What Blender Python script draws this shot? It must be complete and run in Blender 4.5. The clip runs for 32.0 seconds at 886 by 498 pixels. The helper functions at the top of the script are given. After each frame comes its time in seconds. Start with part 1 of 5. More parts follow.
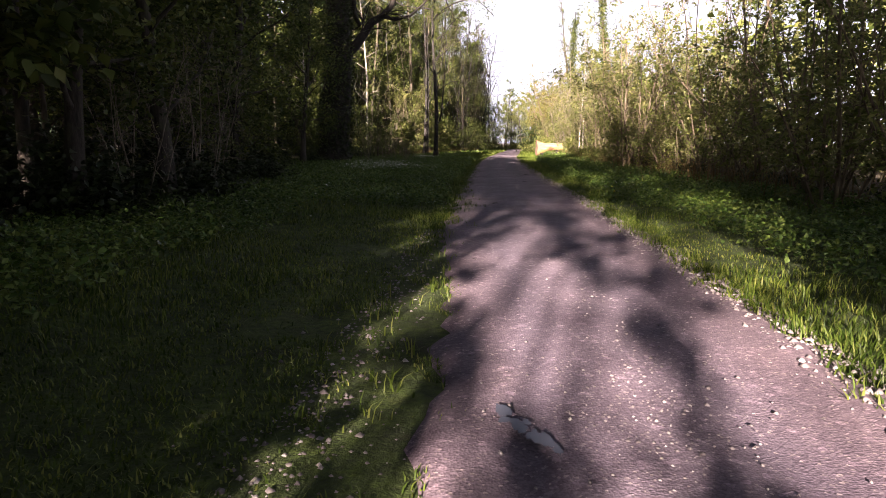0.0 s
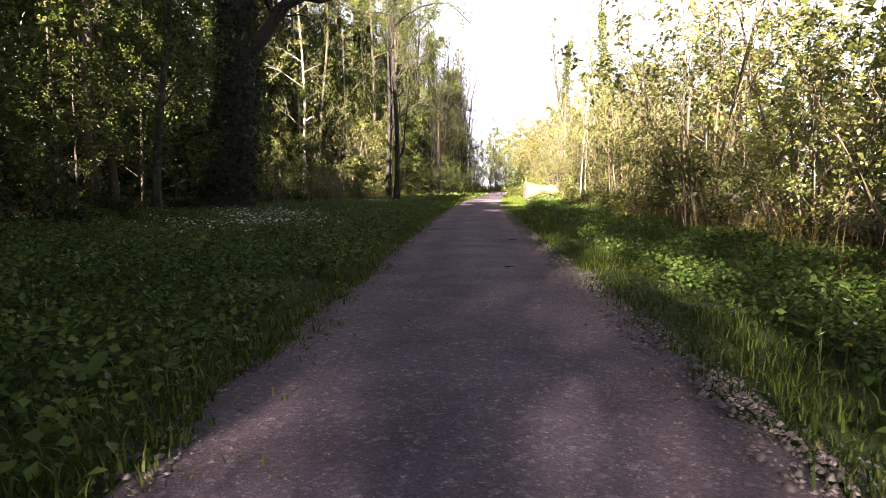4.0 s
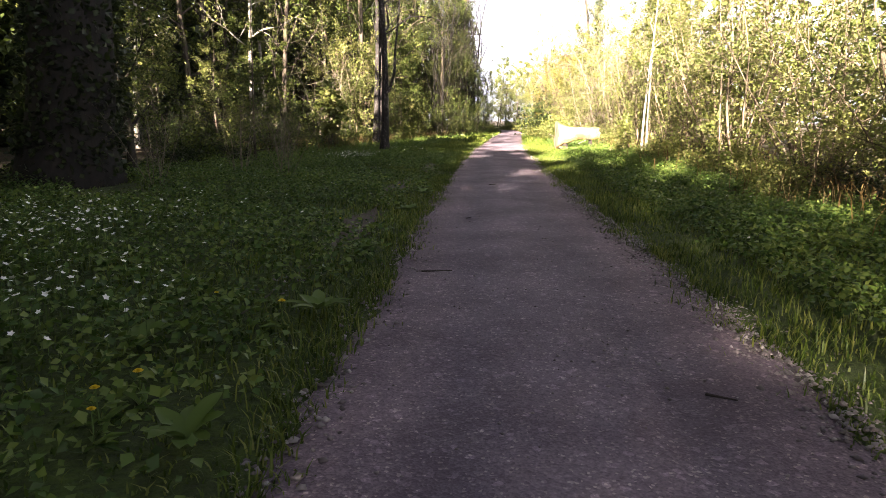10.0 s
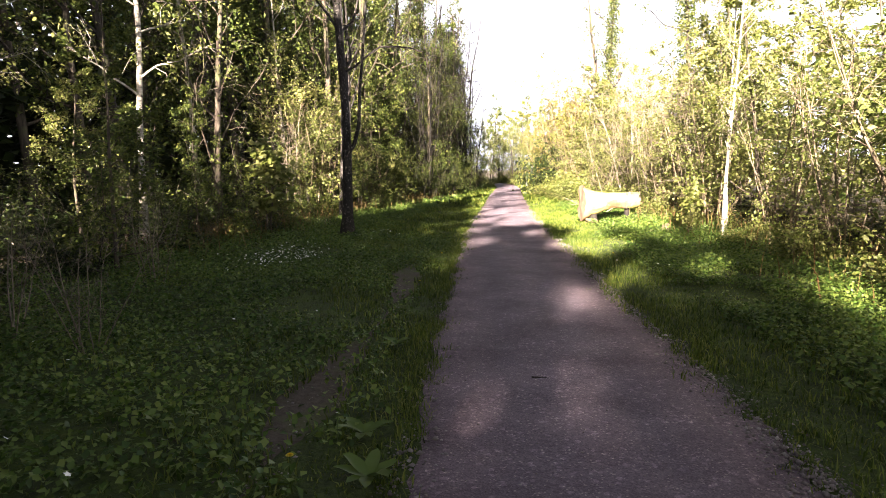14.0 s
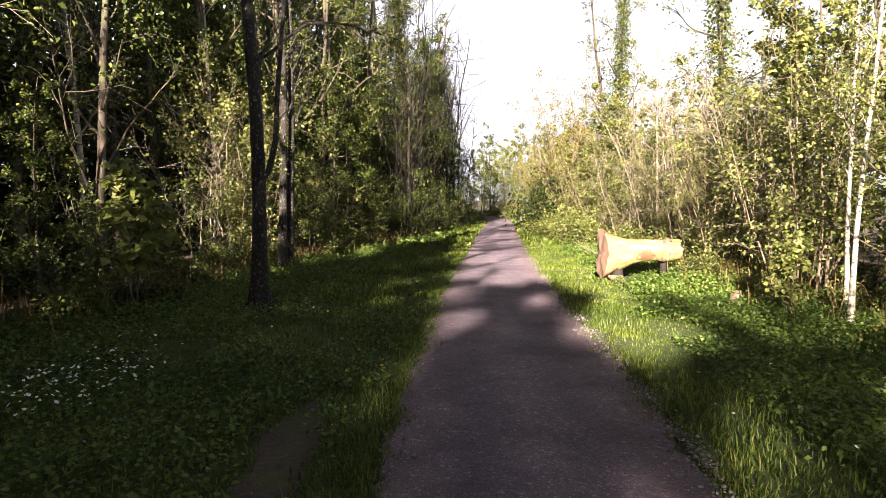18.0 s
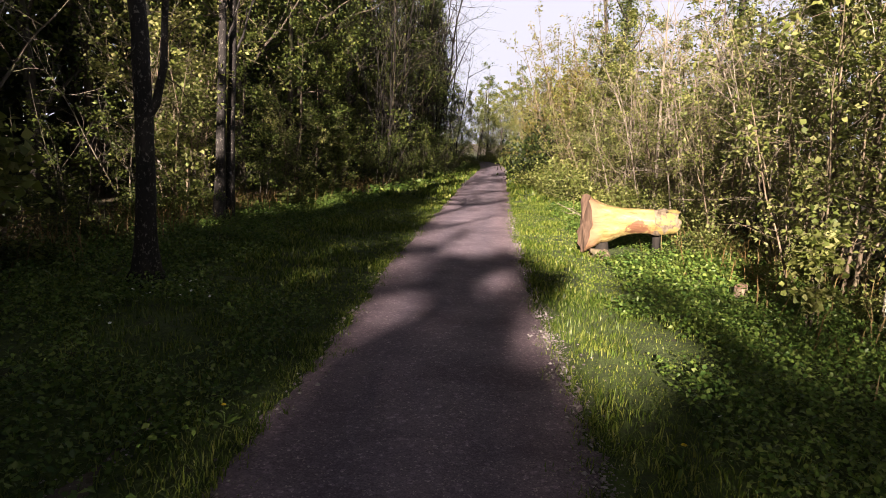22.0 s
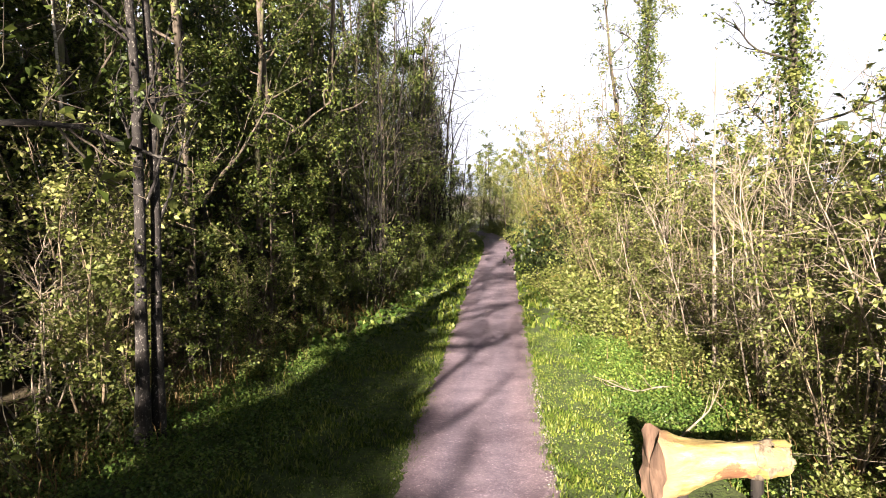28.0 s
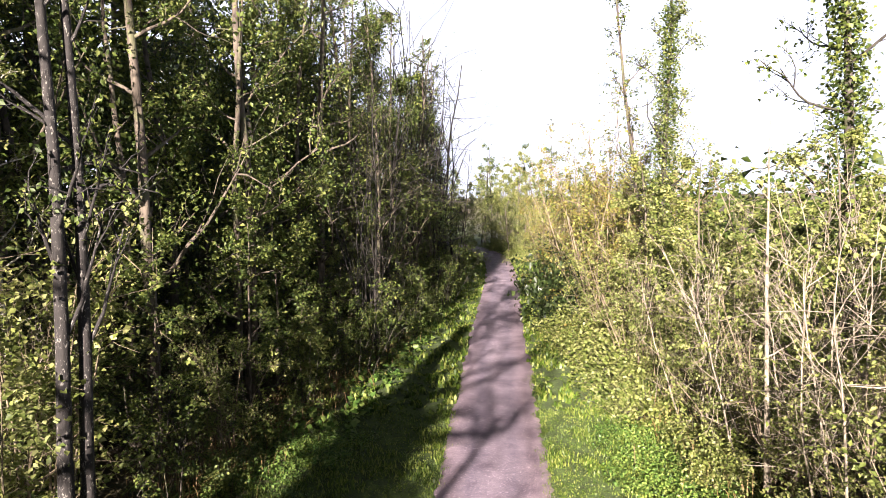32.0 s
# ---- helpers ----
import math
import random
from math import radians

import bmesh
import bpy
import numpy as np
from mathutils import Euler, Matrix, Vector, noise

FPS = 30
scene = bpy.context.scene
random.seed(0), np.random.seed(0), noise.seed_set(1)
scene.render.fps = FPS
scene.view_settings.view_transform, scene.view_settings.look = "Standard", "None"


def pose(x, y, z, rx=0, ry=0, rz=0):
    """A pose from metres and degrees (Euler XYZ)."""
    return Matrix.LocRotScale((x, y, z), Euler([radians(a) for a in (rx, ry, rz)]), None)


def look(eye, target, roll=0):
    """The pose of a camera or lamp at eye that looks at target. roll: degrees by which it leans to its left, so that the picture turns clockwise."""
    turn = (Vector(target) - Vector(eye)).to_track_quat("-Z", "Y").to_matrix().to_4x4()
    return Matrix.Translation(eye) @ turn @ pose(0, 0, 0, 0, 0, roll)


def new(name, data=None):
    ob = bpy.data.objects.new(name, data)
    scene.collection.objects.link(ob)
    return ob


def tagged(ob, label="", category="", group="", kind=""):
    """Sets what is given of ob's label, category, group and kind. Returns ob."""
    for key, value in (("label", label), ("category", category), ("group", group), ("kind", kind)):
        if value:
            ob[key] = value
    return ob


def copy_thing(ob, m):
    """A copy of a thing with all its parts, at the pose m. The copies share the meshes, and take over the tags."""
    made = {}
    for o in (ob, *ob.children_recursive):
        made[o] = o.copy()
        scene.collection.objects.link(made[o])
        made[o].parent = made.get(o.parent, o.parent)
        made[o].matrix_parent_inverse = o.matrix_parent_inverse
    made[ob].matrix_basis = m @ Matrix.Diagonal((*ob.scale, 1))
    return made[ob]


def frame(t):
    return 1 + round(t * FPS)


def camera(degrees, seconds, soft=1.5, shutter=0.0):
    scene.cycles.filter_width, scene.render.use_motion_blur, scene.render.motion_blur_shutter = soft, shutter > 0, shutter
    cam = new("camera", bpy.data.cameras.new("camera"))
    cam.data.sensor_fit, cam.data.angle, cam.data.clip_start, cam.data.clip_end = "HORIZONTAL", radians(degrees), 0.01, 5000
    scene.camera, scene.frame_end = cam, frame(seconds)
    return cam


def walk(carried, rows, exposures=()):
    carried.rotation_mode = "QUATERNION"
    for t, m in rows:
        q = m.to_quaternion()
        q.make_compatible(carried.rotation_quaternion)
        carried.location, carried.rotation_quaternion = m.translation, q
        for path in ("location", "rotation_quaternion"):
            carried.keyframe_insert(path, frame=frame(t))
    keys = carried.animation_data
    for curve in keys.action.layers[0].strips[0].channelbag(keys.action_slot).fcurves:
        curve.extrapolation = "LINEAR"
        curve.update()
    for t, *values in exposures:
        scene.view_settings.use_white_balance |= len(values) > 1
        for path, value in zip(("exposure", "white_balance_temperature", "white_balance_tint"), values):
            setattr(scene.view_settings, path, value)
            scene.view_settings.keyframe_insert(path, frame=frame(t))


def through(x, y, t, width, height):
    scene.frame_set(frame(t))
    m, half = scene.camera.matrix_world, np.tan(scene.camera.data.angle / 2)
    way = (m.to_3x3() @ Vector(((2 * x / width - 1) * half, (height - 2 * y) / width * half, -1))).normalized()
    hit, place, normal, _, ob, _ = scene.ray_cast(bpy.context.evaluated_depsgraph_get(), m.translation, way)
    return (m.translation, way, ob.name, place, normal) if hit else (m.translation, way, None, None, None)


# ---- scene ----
cam = camera(69.5, 32.0, 0.85)
METRES, EYE, TILT, LEAN, TURN = 48.0, 1.2, -9.45, 0.0, 0.0
ROWS = [
    (0.0, 0.0, 0.0, 0.0, 0.0, 0.0, -0.0),
    (0.5, 0.0031, 0.0279, 0.0003, 0.06, -0.41, 0.03),
    (1.0, 0.0072, 0.0602, 0.0019, -0.24, -0.7, -0.79),
    (1.5, 0.0104, 0.0917, 0.0072, -0.98, -0.3, -0.75),
    (2.0, 0.014, 0.1259, 0.0146, -0.55, 3.69, -0.08),
    (2.5, 0.0176, 0.1555, 0.0219, -1.0, 4.0, 0.17),
    (3.0, 0.0213, 0.1835, 0.0287, -1.21, 5.43, 1.1),
    (3.5, 0.0255, 0.2057, 0.0335, -0.91, 4.57, -0.05),
    (5.5, 0.0373, 0.2906, 0.0428, -1.55, 3.05, -0.37),
    (6.0, 0.038, 0.3131, 0.0468, -1.26, 4.38, -0.85),
    (6.5, 0.0383, 0.3319, 0.0505, -1.64, 2.33, -1.03),
    (7.0, 0.0379, 0.3521, 0.0543, -0.82, 4.3, -0.63),
    (7.5, 0.0373, 0.3682, 0.058, -0.55, 4.35, -0.53),
    (8.0, 0.0362, 0.3836, 0.0624, -0.9, 4.42, -0.23),
    (8.5, 0.0353, 0.3957, 0.0661, -2.05, 4.58, 0.09),
    (9.0, 0.0342, 0.4075, 0.0697, -5.57, 4.4, 1.16),
    (9.5, 0.033, 0.4162, 0.0726, -1.83, 5.02, 0.43),
    (10.0, 0.0326, 0.4256, 0.0764, -0.88, -1.96, -0.28),
    (10.5, 0.0319, 0.439, 0.0804, -1.56, -1.24, -0.01),
    (11.0, 0.0313, 0.4577, 0.0858, -1.49, -1.96, 0.34),
    (11.5, 0.0314, 0.4789, 0.0915, -1.93, -0.49, 1.1),
    (12.0, 0.032, 0.5046, 0.0979, -2.09, 1.63, 0.42),
    (12.5, 0.0335, 0.5289, 0.1034, -2.0, 2.97, -0.32),
    (13.0, 0.0348, 0.5535, 0.1078, -2.18, 3.76, -0.26),
    (13.5, 0.0364, 0.575, 0.1121, -1.41, 2.72, -0.16),
    (14.0, 0.0375, 0.5971, 0.1176, -1.61, 2.38, 0.91),
    (14.5, 0.039, 0.6169, 0.1222, -2.15, 3.95, 0.66),
    (16.5, 0.047, 0.6934, 0.1375, -2.35, 5.59, 0.58),
    (17.0, 0.0497, 0.708, 0.1403, -2.54, 5.23, 0.62),
    (17.5, 0.0521, 0.72, 0.1421, -2.57, 5.41, 0.56),
    (18.0, 0.0547, 0.7311, 0.1436, -2.39, 5.06, 0.6),
    (18.5, 0.0572, 0.7403, 0.1447, -2.13, 5.08, 0.65),
    (19.0, 0.06, 0.7491, 0.1461, -2.02, 5.34, 0.71),
    (19.5, 0.0628, 0.756, 0.1478, -1.78, 5.05, 0.42),
    (20.0, 0.0664, 0.7624, 0.1512, -1.72, 5.12, 1.12),
    (20.5, 0.0698, 0.7675, 0.1551, -2.09, 5.57, 1.16),
    (21.0, 0.0737, 0.7726, 0.1568, -2.14, 5.51, 0.35),
    (21.5, 0.0766, 0.7769, 0.1572, -1.99, 1.4, -0.84),
    (22.0, 0.0785, 0.7845, 0.1576, -2.59, -0.13, -2.02),
    (22.5, 0.0801, 0.7955, 0.1588, -1.82, 4.93, 0.93),
    (23.0, 0.0816, 0.8062, 0.1612, -0.98, 5.08, 0.22),
    (23.5, 0.0824, 0.8146, 0.1654, -1.76, 5.05, 0.81),
    (24.0, 0.0842, 0.8227, 0.1724, -1.88, 5.16, 0.83),
    (24.5, 0.0855, 0.829, 0.1791, -2.53, 5.39, 0.68),
    (26.5, 0.0863, 0.8549, 0.2073, -2.11, 4.68, 0.72),
    (27.0, 0.0861, 0.862, 0.2137, -1.85, 4.83, 0.69),
    (27.5, 0.0858, 0.8683, 0.2199, -1.94, 4.69, 0.89),
    (28.0, 0.0851, 0.8747, 0.2265, -1.97, 4.55, 1.08),
    (28.5, 0.0852, 0.8812, 0.2326, -1.8, 4.67, 1.2),
    (29.0, 0.0854, 0.888, 0.2391, -1.82, 4.58, 1.26),
    (29.5, 0.0852, 0.8939, 0.2452, -2.17, 4.52, 1.16),
    (30.0, 0.086, 0.9008, 0.2514, -1.65, 4.93, 0.93),
    (30.5, 0.0867, 0.9067, 0.2568, -2.22, 4.71, 1.04),
    (31.0, 0.0868, 0.9132, 0.2629, -1.99, 4.61, 1.27),
    (31.5, 0.0873, 0.9189, 0.2687, -1.55, 4.8, 1.12),
    (32.0, 0.0878, 0.9247, 0.2747, -1.92, 4.66, 1.23),
]
EXPOSURES = [(t, 3.0 + e, k, n) for t, e, k, n in (
    (0, -0.2, 6800, 27), (1, 0.0, 6800, 28), (2, 0.25, 6850, 24), (4, 0.45, 6850, 22), (6, 0.58, 6850, 21), (9, 0.72, 6900, 21), (11, 0.84, 6900, 21), (13, 0.77, 6900, 20),
    (16, 0.3, 6850, 20), (19, -0.25, 6850, 20), (21, -0.55, 6800, 21), (22.5, -0.9, 6900, 22), (25, -0.68, 6850, 21), (27, -0.4, 6850, 17), (28, -0.3, 6700, 17), (30, -0.2, 6500, 18), (32, -0.15, 6300, 20))]
walk(cam, [(t, pose(0, 0, EYE, TILT, LEAN, TURN) @ pose(METRES * x, METRES * y, METRES * z, 90 + pitch, roll, yaw)) for t, x, y, z, yaw, pitch, roll in ROWS], EXPOSURES)

# ---- light: low sun behind the start of the track, a little to the left ----
SUN_AZ, SUN_EL = radians(14.7), radians(17.6)
SUN_WAY = Vector((math.sin(SUN_AZ) * math.cos(SUN_EL), math.cos(SUN_AZ) * math.cos(SUN_EL), -math.sin(SUN_EL)))
world = bpy.data.worlds.new("sky")
scene.world = world
world.use_nodes = True
wn = world.node_tree
sky = wn.nodes.new("ShaderNodeTexSky")
sky.sky_type, sky.sun_disc = "NISHITA", False
sky.sun_elevation, sky.sun_rotation = SUN_EL, math.pi + SUN_AZ
sky.dust_density = 2.0
back = wn.nodes["Background"]
back.inputs["Strength"].default_value = 0.05
air = wn.nodes.new("ShaderNodeHueSaturation")
air.inputs["Saturation"].default_value, air.inputs["Value"].default_value = 0.65, 0.23
wn.links.new(sky.outputs["Color"], air.inputs["Color"])
wn.links.new(air.outputs["Color"], back.inputs["Color"])
# bright evening haze that thins out with height, alike all round the horizon
haze = wn.nodes.new("ShaderNodeBackground")
haze.inputs["Color"].default_value, haze.inputs["Strength"].default_value = (0.87, 0.94, 1.08, 1), 0.245
where, height = wn.nodes.new("ShaderNodeTexCoord"), wn.nodes.new("ShaderNodeSeparateXYZ")
thin = wn.nodes.new("ShaderNodeMapRange")
thin.interpolation_type = "SMOOTHSTEP"
for name, value in (("From Min", 0.25), ("From Max", 0.42), ("To Min", 0.85), ("To Max", 0.0)):
    thin.inputs[name].default_value = value
blend = wn.nodes.new("ShaderNodeMixShader")
wn.links.new(where.outputs["Generated"], height.inputs["Vector"])
wn.links.new(height.outputs["Z"], thin.inputs["Value"])
wn.links.new(thin.outputs["Result"], blend.inputs["Fac"])
wn.links.new(back.outputs["Background"], blend.inputs[1])
wn.links.new(haze.outputs["Background"], blend.inputs[2])
wn.links.new(blend.outputs["Shader"], wn.nodes["World Output"].inputs["Surface"])
sun_data = bpy.data.lights.new("sun", "SUN")
sun_data.energy, sun_data.angle, sun_data.color = 5.0, radians(0.6), (1.0, 0.89, 0.73)
sun = new("sun", sun_data)
sun.matrix_world = look(-100 * SUN_WAY, (0, 0, 0))


# ---- materials ----
def node_mat(name, rough=0.8):
    m = bpy.data.materials.new(name)
    m.use_nodes = True
    b = m.node_tree.nodes["Principled BSDF"]
    b.inputs["Roughness"].default_value = rough
    return m, m.node_tree.nodes, m.node_tree.links, b


def ramp(nodes, stops):
    r = nodes.new("ShaderNodeValToRGB")
    while len(r.color_ramp.elements) < len(stops):
        r.color_ramp.elements.new(0.5)
    for e, (at, col) in zip(r.color_ramp.elements, stops):
        e.position, e.color = at, (*col, 1)
    return r


def noise_node(nodes, links, scale, detail=4, rough=0.6, coord=None, stretch=None):
    n = nodes.new("ShaderNodeTexNoise")
    n.inputs["Scale"].default_value, n.inputs["Detail"].default_value, n.inputs["Roughness"].default_value = scale, detail, rough
    if coord is not None:
        if stretch:
            mp = nodes.new("ShaderNodeMapping")
            mp.inputs["Scale"].default_value = stretch
            links.new(coord, mp.inputs["Vector"])
            coord = mp.outputs["Vector"]
        links.new(coord, n.inputs["Vector"])
    return n


def mix_col(nodes, links, fac, a, b, mode="MIX"):
    m = nodes.new("ShaderNodeMix")
    m.data_type, m.blend_type = "RGBA", mode
    for sock, v in ((m.inputs[0], fac), (m.inputs[6], a), (m.inputs[7], b)):
        if hasattr(v, "is_linked"):
            links.new(v, sock)
        elif isinstance(v, (int, float)):
            sock.default_value = v
        else:
            sock.default_value = (*v, 1)
    return m.outputs[2]


def bump(nodes, links, b, height, strength, dist):
    n = nodes.new("ShaderNodeBump")
    n.inputs["Strength"].default_value, n.inputs["Distance"].default_value = strength, dist
    links.new(height, n.inputs["Height"])
    links.new(n.outputs["Normal"], b.inputs["Normal"])


def leaf_mat(name, cols, through=0.35, rough=0.55):
    """Thin leaves: each its own tint, some light passing through."""
    m, nodes, links, b = node_mat(name, rough)
    geo = nodes.new("ShaderNodeNewGeometry")
    k = len(cols) - 1
    r = ramp(nodes, [(i / k, c) for i, c in enumerate(cols)])
    links.new(geo.outputs["Random Per Island"], r.inputs["Fac"])
    co = nodes.new("ShaderNodeTexCoord")
    n = noise_node(nodes, links, 0.45, 2, 0.5, co.outputs["Object"])
    n2 = ramp(nodes, [(0.35, (0.72, 0.76, 0.7)), (0.65, (1.2, 1.12, 1.0))])
    links.new(n.outputs["Fac"], n2.inputs["Fac"])
    col = mix_col(nodes, links, 1.0, r.outputs["Color"], n2.outputs["Color"], "MULTIPLY")
    links.new(col, b.inputs["Base Color"])
    b.inputs["Specular IOR Level"].default_value = 0.35
    t = nodes.new("ShaderNodeBsdfTranslucent")
    links.new(col, t.inputs["Color"])
    s = nodes.new("ShaderNodeMixShader")
    s.inputs["Fac"].default_value = through
    links.new(b.outputs["BSDF"], s.inputs[1])
    links.new(t.outputs["BSDF"], s.inputs[2])
    links.new(s.outputs["Shader"], nodes["Material Output"].inputs["Surface"])
    return m


def bark_mat(name, dark, light, moss=0.0, scale=9.0):
    m, nodes, links, b = node_mat(name, 0.9)
    co = nodes.new("ShaderNodeTexCoord")
    n1 = noise_node(nodes, links, scale, 6, 0.7, co.outputs["Object"], (1, 1, 0.22))
    r = ramp(nodes, [(0.36, dark), (0.66, light)])
    links.new(n1.outputs["Fac"], r.inputs["Fac"])
    n2 = noise_node(nodes, links, 1.7, 3, 0.6, co.outputs["Object"])
    r2 = ramp(nodes, [(0.52, (0, 0, 0)), (0.64, (moss, moss, moss))])
    links.new(n2.outputs["Fac"], r2.inputs["Fac"])
    links.new(mix_col(nodes, links, r2.outputs["Color"], r.outputs["Color"], (0.07, 0.09, 0.025)), b.inputs["Base Color"])
    bump(nodes, links, b, n1.outputs["Fac"], 0.7, 0.03)
    return m


def birch_mat():
    m, nodes, links, b = node_mat("birch_bark", 0.75)
    co = nodes.new("ShaderNodeTexCoord")
    n1 = noise_node(nodes, links, 5.0, 4, 0.6, co.outputs["Object"], (0.8, 0.8, 3.5))
    r = ramp(nodes, [(0.36, (0.05, 0.045, 0.04)), (0.46, (0.24, 0.22, 0.185)), (0.7, (0.4, 0.37, 0.32))])
    links.new(n1.outputs["Fac"], r.inputs["Fac"])
    links.new(r.outputs["Color"], b.inputs["Base Color"])
    bump(nodes, links, b, n1.outputs["Fac"], 0.4, 0.01)
    return m


def soil_mat():
    """Short mossy turf beside the track, leaf litter and soil under the trees."""
    m, nodes, links, b = node_mat("forest_floor", 0.95)
    co = nodes.new("ShaderNodeTexCoord")
    n1 = noise_node(nodes, links, 0.7, 5, 0.65, co.outputs["Object"])
    litter = ramp(nodes, [(0.35, (0.03, 0.022, 0.014)), (0.55, (0.06, 0.045, 0.022)), (0.7, (0.045, 0.05, 0.016))])
    links.new(n1.outputs["Fac"], litter.inputs["Fac"])
    n3 = noise_node(nodes, links, 2.3, 5, 0.65, co.outputs["Object"])
    turf = ramp(nodes, [(0.26, (0.04, 0.032, 0.022)), (0.36, (0.03, 0.05, 0.011)), (0.6, (0.055, 0.095, 0.016)), (0.75, (0.1, 0.13, 0.03))])
    links.new(n3.outputs["Fac"], turf.inputs["Fac"])
    uv = nodes.new("ShaderNodeUVMap")
    sx = nodes.new("ShaderNodeSeparateXYZ")
    links.new(uv.outputs["UV"], sx.inputs["Vector"])
    add = nodes.new("ShaderNodeMath")
    add.operation = "MULTIPLY_ADD"
    links.new(n1.outputs["Fac"], add.inputs[0])
    add.inputs[1].default_value = 0.3
    links.new(sx.outputs["X"], add.inputs[2])
    edge = ramp(nodes, [(0.5, (0, 0, 0)), (0.75, (1, 1, 1))])
    links.new(add.outputs[0], edge.inputs["Fac"])
    n2 = noise_node(nodes, links, 16.0, 5, 0.7, co.outputs["Object"])
    r2 = ramp(nodes, [(0.3, (0.45, 0.45, 0.45)), (0.7, (1.5, 1.4, 1.2))])
    links.new(n2.outputs["Fac"], r2.inputs["Fac"])
    col = mix_col(nodes, links, edge.outputs["Color"], turf.outputs["Color"], litter.outputs["Color"])
    links.new(mix_col(nodes, links, 1.0, col, r2.outputs["Color"], "MULTIPLY"), b.inputs["Base Color"])
    bump(nodes, links, b, n2.outputs["Fac"], 0.9, 0.05)
    return m


def track_mat():
    """Compacted grey-brown gravel: worn wheel lanes, loose stones towards the sides."""
    m, nodes, links, b = node_mat("track_gravel", 0.85)
    co = nodes.new("ShaderNodeTexCoord")
    v = nodes.new("ShaderNodeTexVoronoi")
    v.inputs["Scale"].default_value = 75.0
    links.new(co.outputs["Object"], v.inputs["Vector"])
    pebble = ramp(nodes, [(0.0, (0.12, 0.097, 0.13)), (0.55, (0.158, 0.13, 0.17)), (0.93, (0.19, 0.16, 0.198)), (1.0, (0.36, 0.32, 0.33))])
    sep = nodes.new("ShaderNodeSeparateColor")
    links.new(v.outputs["Color"], sep.inputs["Color"])
    links.new(sep.outputs["Red"], pebble.inputs["Fac"])
    v2 = nodes.new("ShaderNodeTexVoronoi")
    v2.inputs["Scale"].default_value = 30.0
    links.new(co.outputs["Object"], v2.inputs["Vector"])
    sep2 = nodes.new("ShaderNodeSeparateColor")
    links.new(v2.outputs["Color"], sep2.inputs["Color"])
    coarse = ramp(nodes, [(0.0, (0.82, 0.8, 0.83)), (0.5, (0.96, 0.96, 0.97)), (0.93, (1.06, 1.06, 1.06)), (0.965, (1.7, 1.68, 1.66))])
    links.new(sep2.outputs["Red"], coarse.inputs["Fac"])
    n1 = noise_node(nodes, links, 0.9, 5, 0.6, co.outputs["Object"])
    r1 = ramp(nodes, [(0.34, (0.72, 0.67, 0.71)), (0.5, (1.05, 1.02, 1.03)), (0.68, (1.42, 1.38, 1.34))])
    links.new(n1.outputs["Fac"], r1.inputs["Fac"])
    n2 = noise_node(nodes, links, 70.0, 3, 0.6, co.outputs["Object"])
    r2 = ramp(nodes, [(0.3, (0.75, 0.75, 0.75)), (0.7, (1.25, 1.25, 1.25))])
    links.new(n2.outputs["Fac"], r2.inputs["Fac"])
    uv = nodes.new("ShaderNodeUVMap")
    sx = nodes.new("ShaderNodeSeparateXYZ")
    links.new(uv.outputs["UV"], sx.inputs["Vector"])
    lanes = ramp(nodes, [(0.0, (0.95, 0.86, 0.8)), (0.18, (1.0, 0.95, 0.92)), (0.3, (0.78, 0.78, 0.82)), (0.5, (1.12, 1.1, 1.08)),
                         (0.68, (0.8, 0.79, 0.82)), (0.84, (1.05, 0.96, 0.9)), (1.0, (0.95, 0.85, 0.78))])
    links.new(sx.outputs["X"], lanes.inputs["Fac"])
    col = mix_col(nodes, links, 1.0, pebble.outputs["Color"], r1.outputs["Color"], "MULTIPLY")
    col = mix_col(nodes, links, 1.0, col, r2.outputs["Color"], "MULTIPLY")
    col = mix_col(nodes, links, 0.8, col, coarse.outputs["Color"], "MULTIPLY")
    col = mix_col(nodes, links, 0.8, col, lanes.outputs["Color"], "MULTIPLY")
    links.new(col, b.inputs["Base Color"])
    mx = nodes.new("ShaderNodeMath")
    mx.operation = "ADD"
    links.new(v.outputs["Distance"], mx.inputs[0])
    links.new(n2.outputs["Fac"], mx.inputs[1])
    bump(nodes, links, b, mx.outputs[0], 0.35, 0.01)
    return m


def stone_mat():
    m, nodes, links, b = node_mat("loose_stone", 0.8)
    geo = nodes.new("ShaderNodeNewGeometry")
    r = ramp(nodes, [(0.0, (0.1, 0.085, 0.09)), (0.45, (0.18, 0.155, 0.16)), (0.85, (0.25, 0.225, 0.23)), (1.0, (0.4, 0.37, 0.37))])
    links.new(geo.outputs["Random Per Island"], r.inputs["Fac"])
    links.new(r.outputs["Color"], b.inputs["Base Color"])
    return m


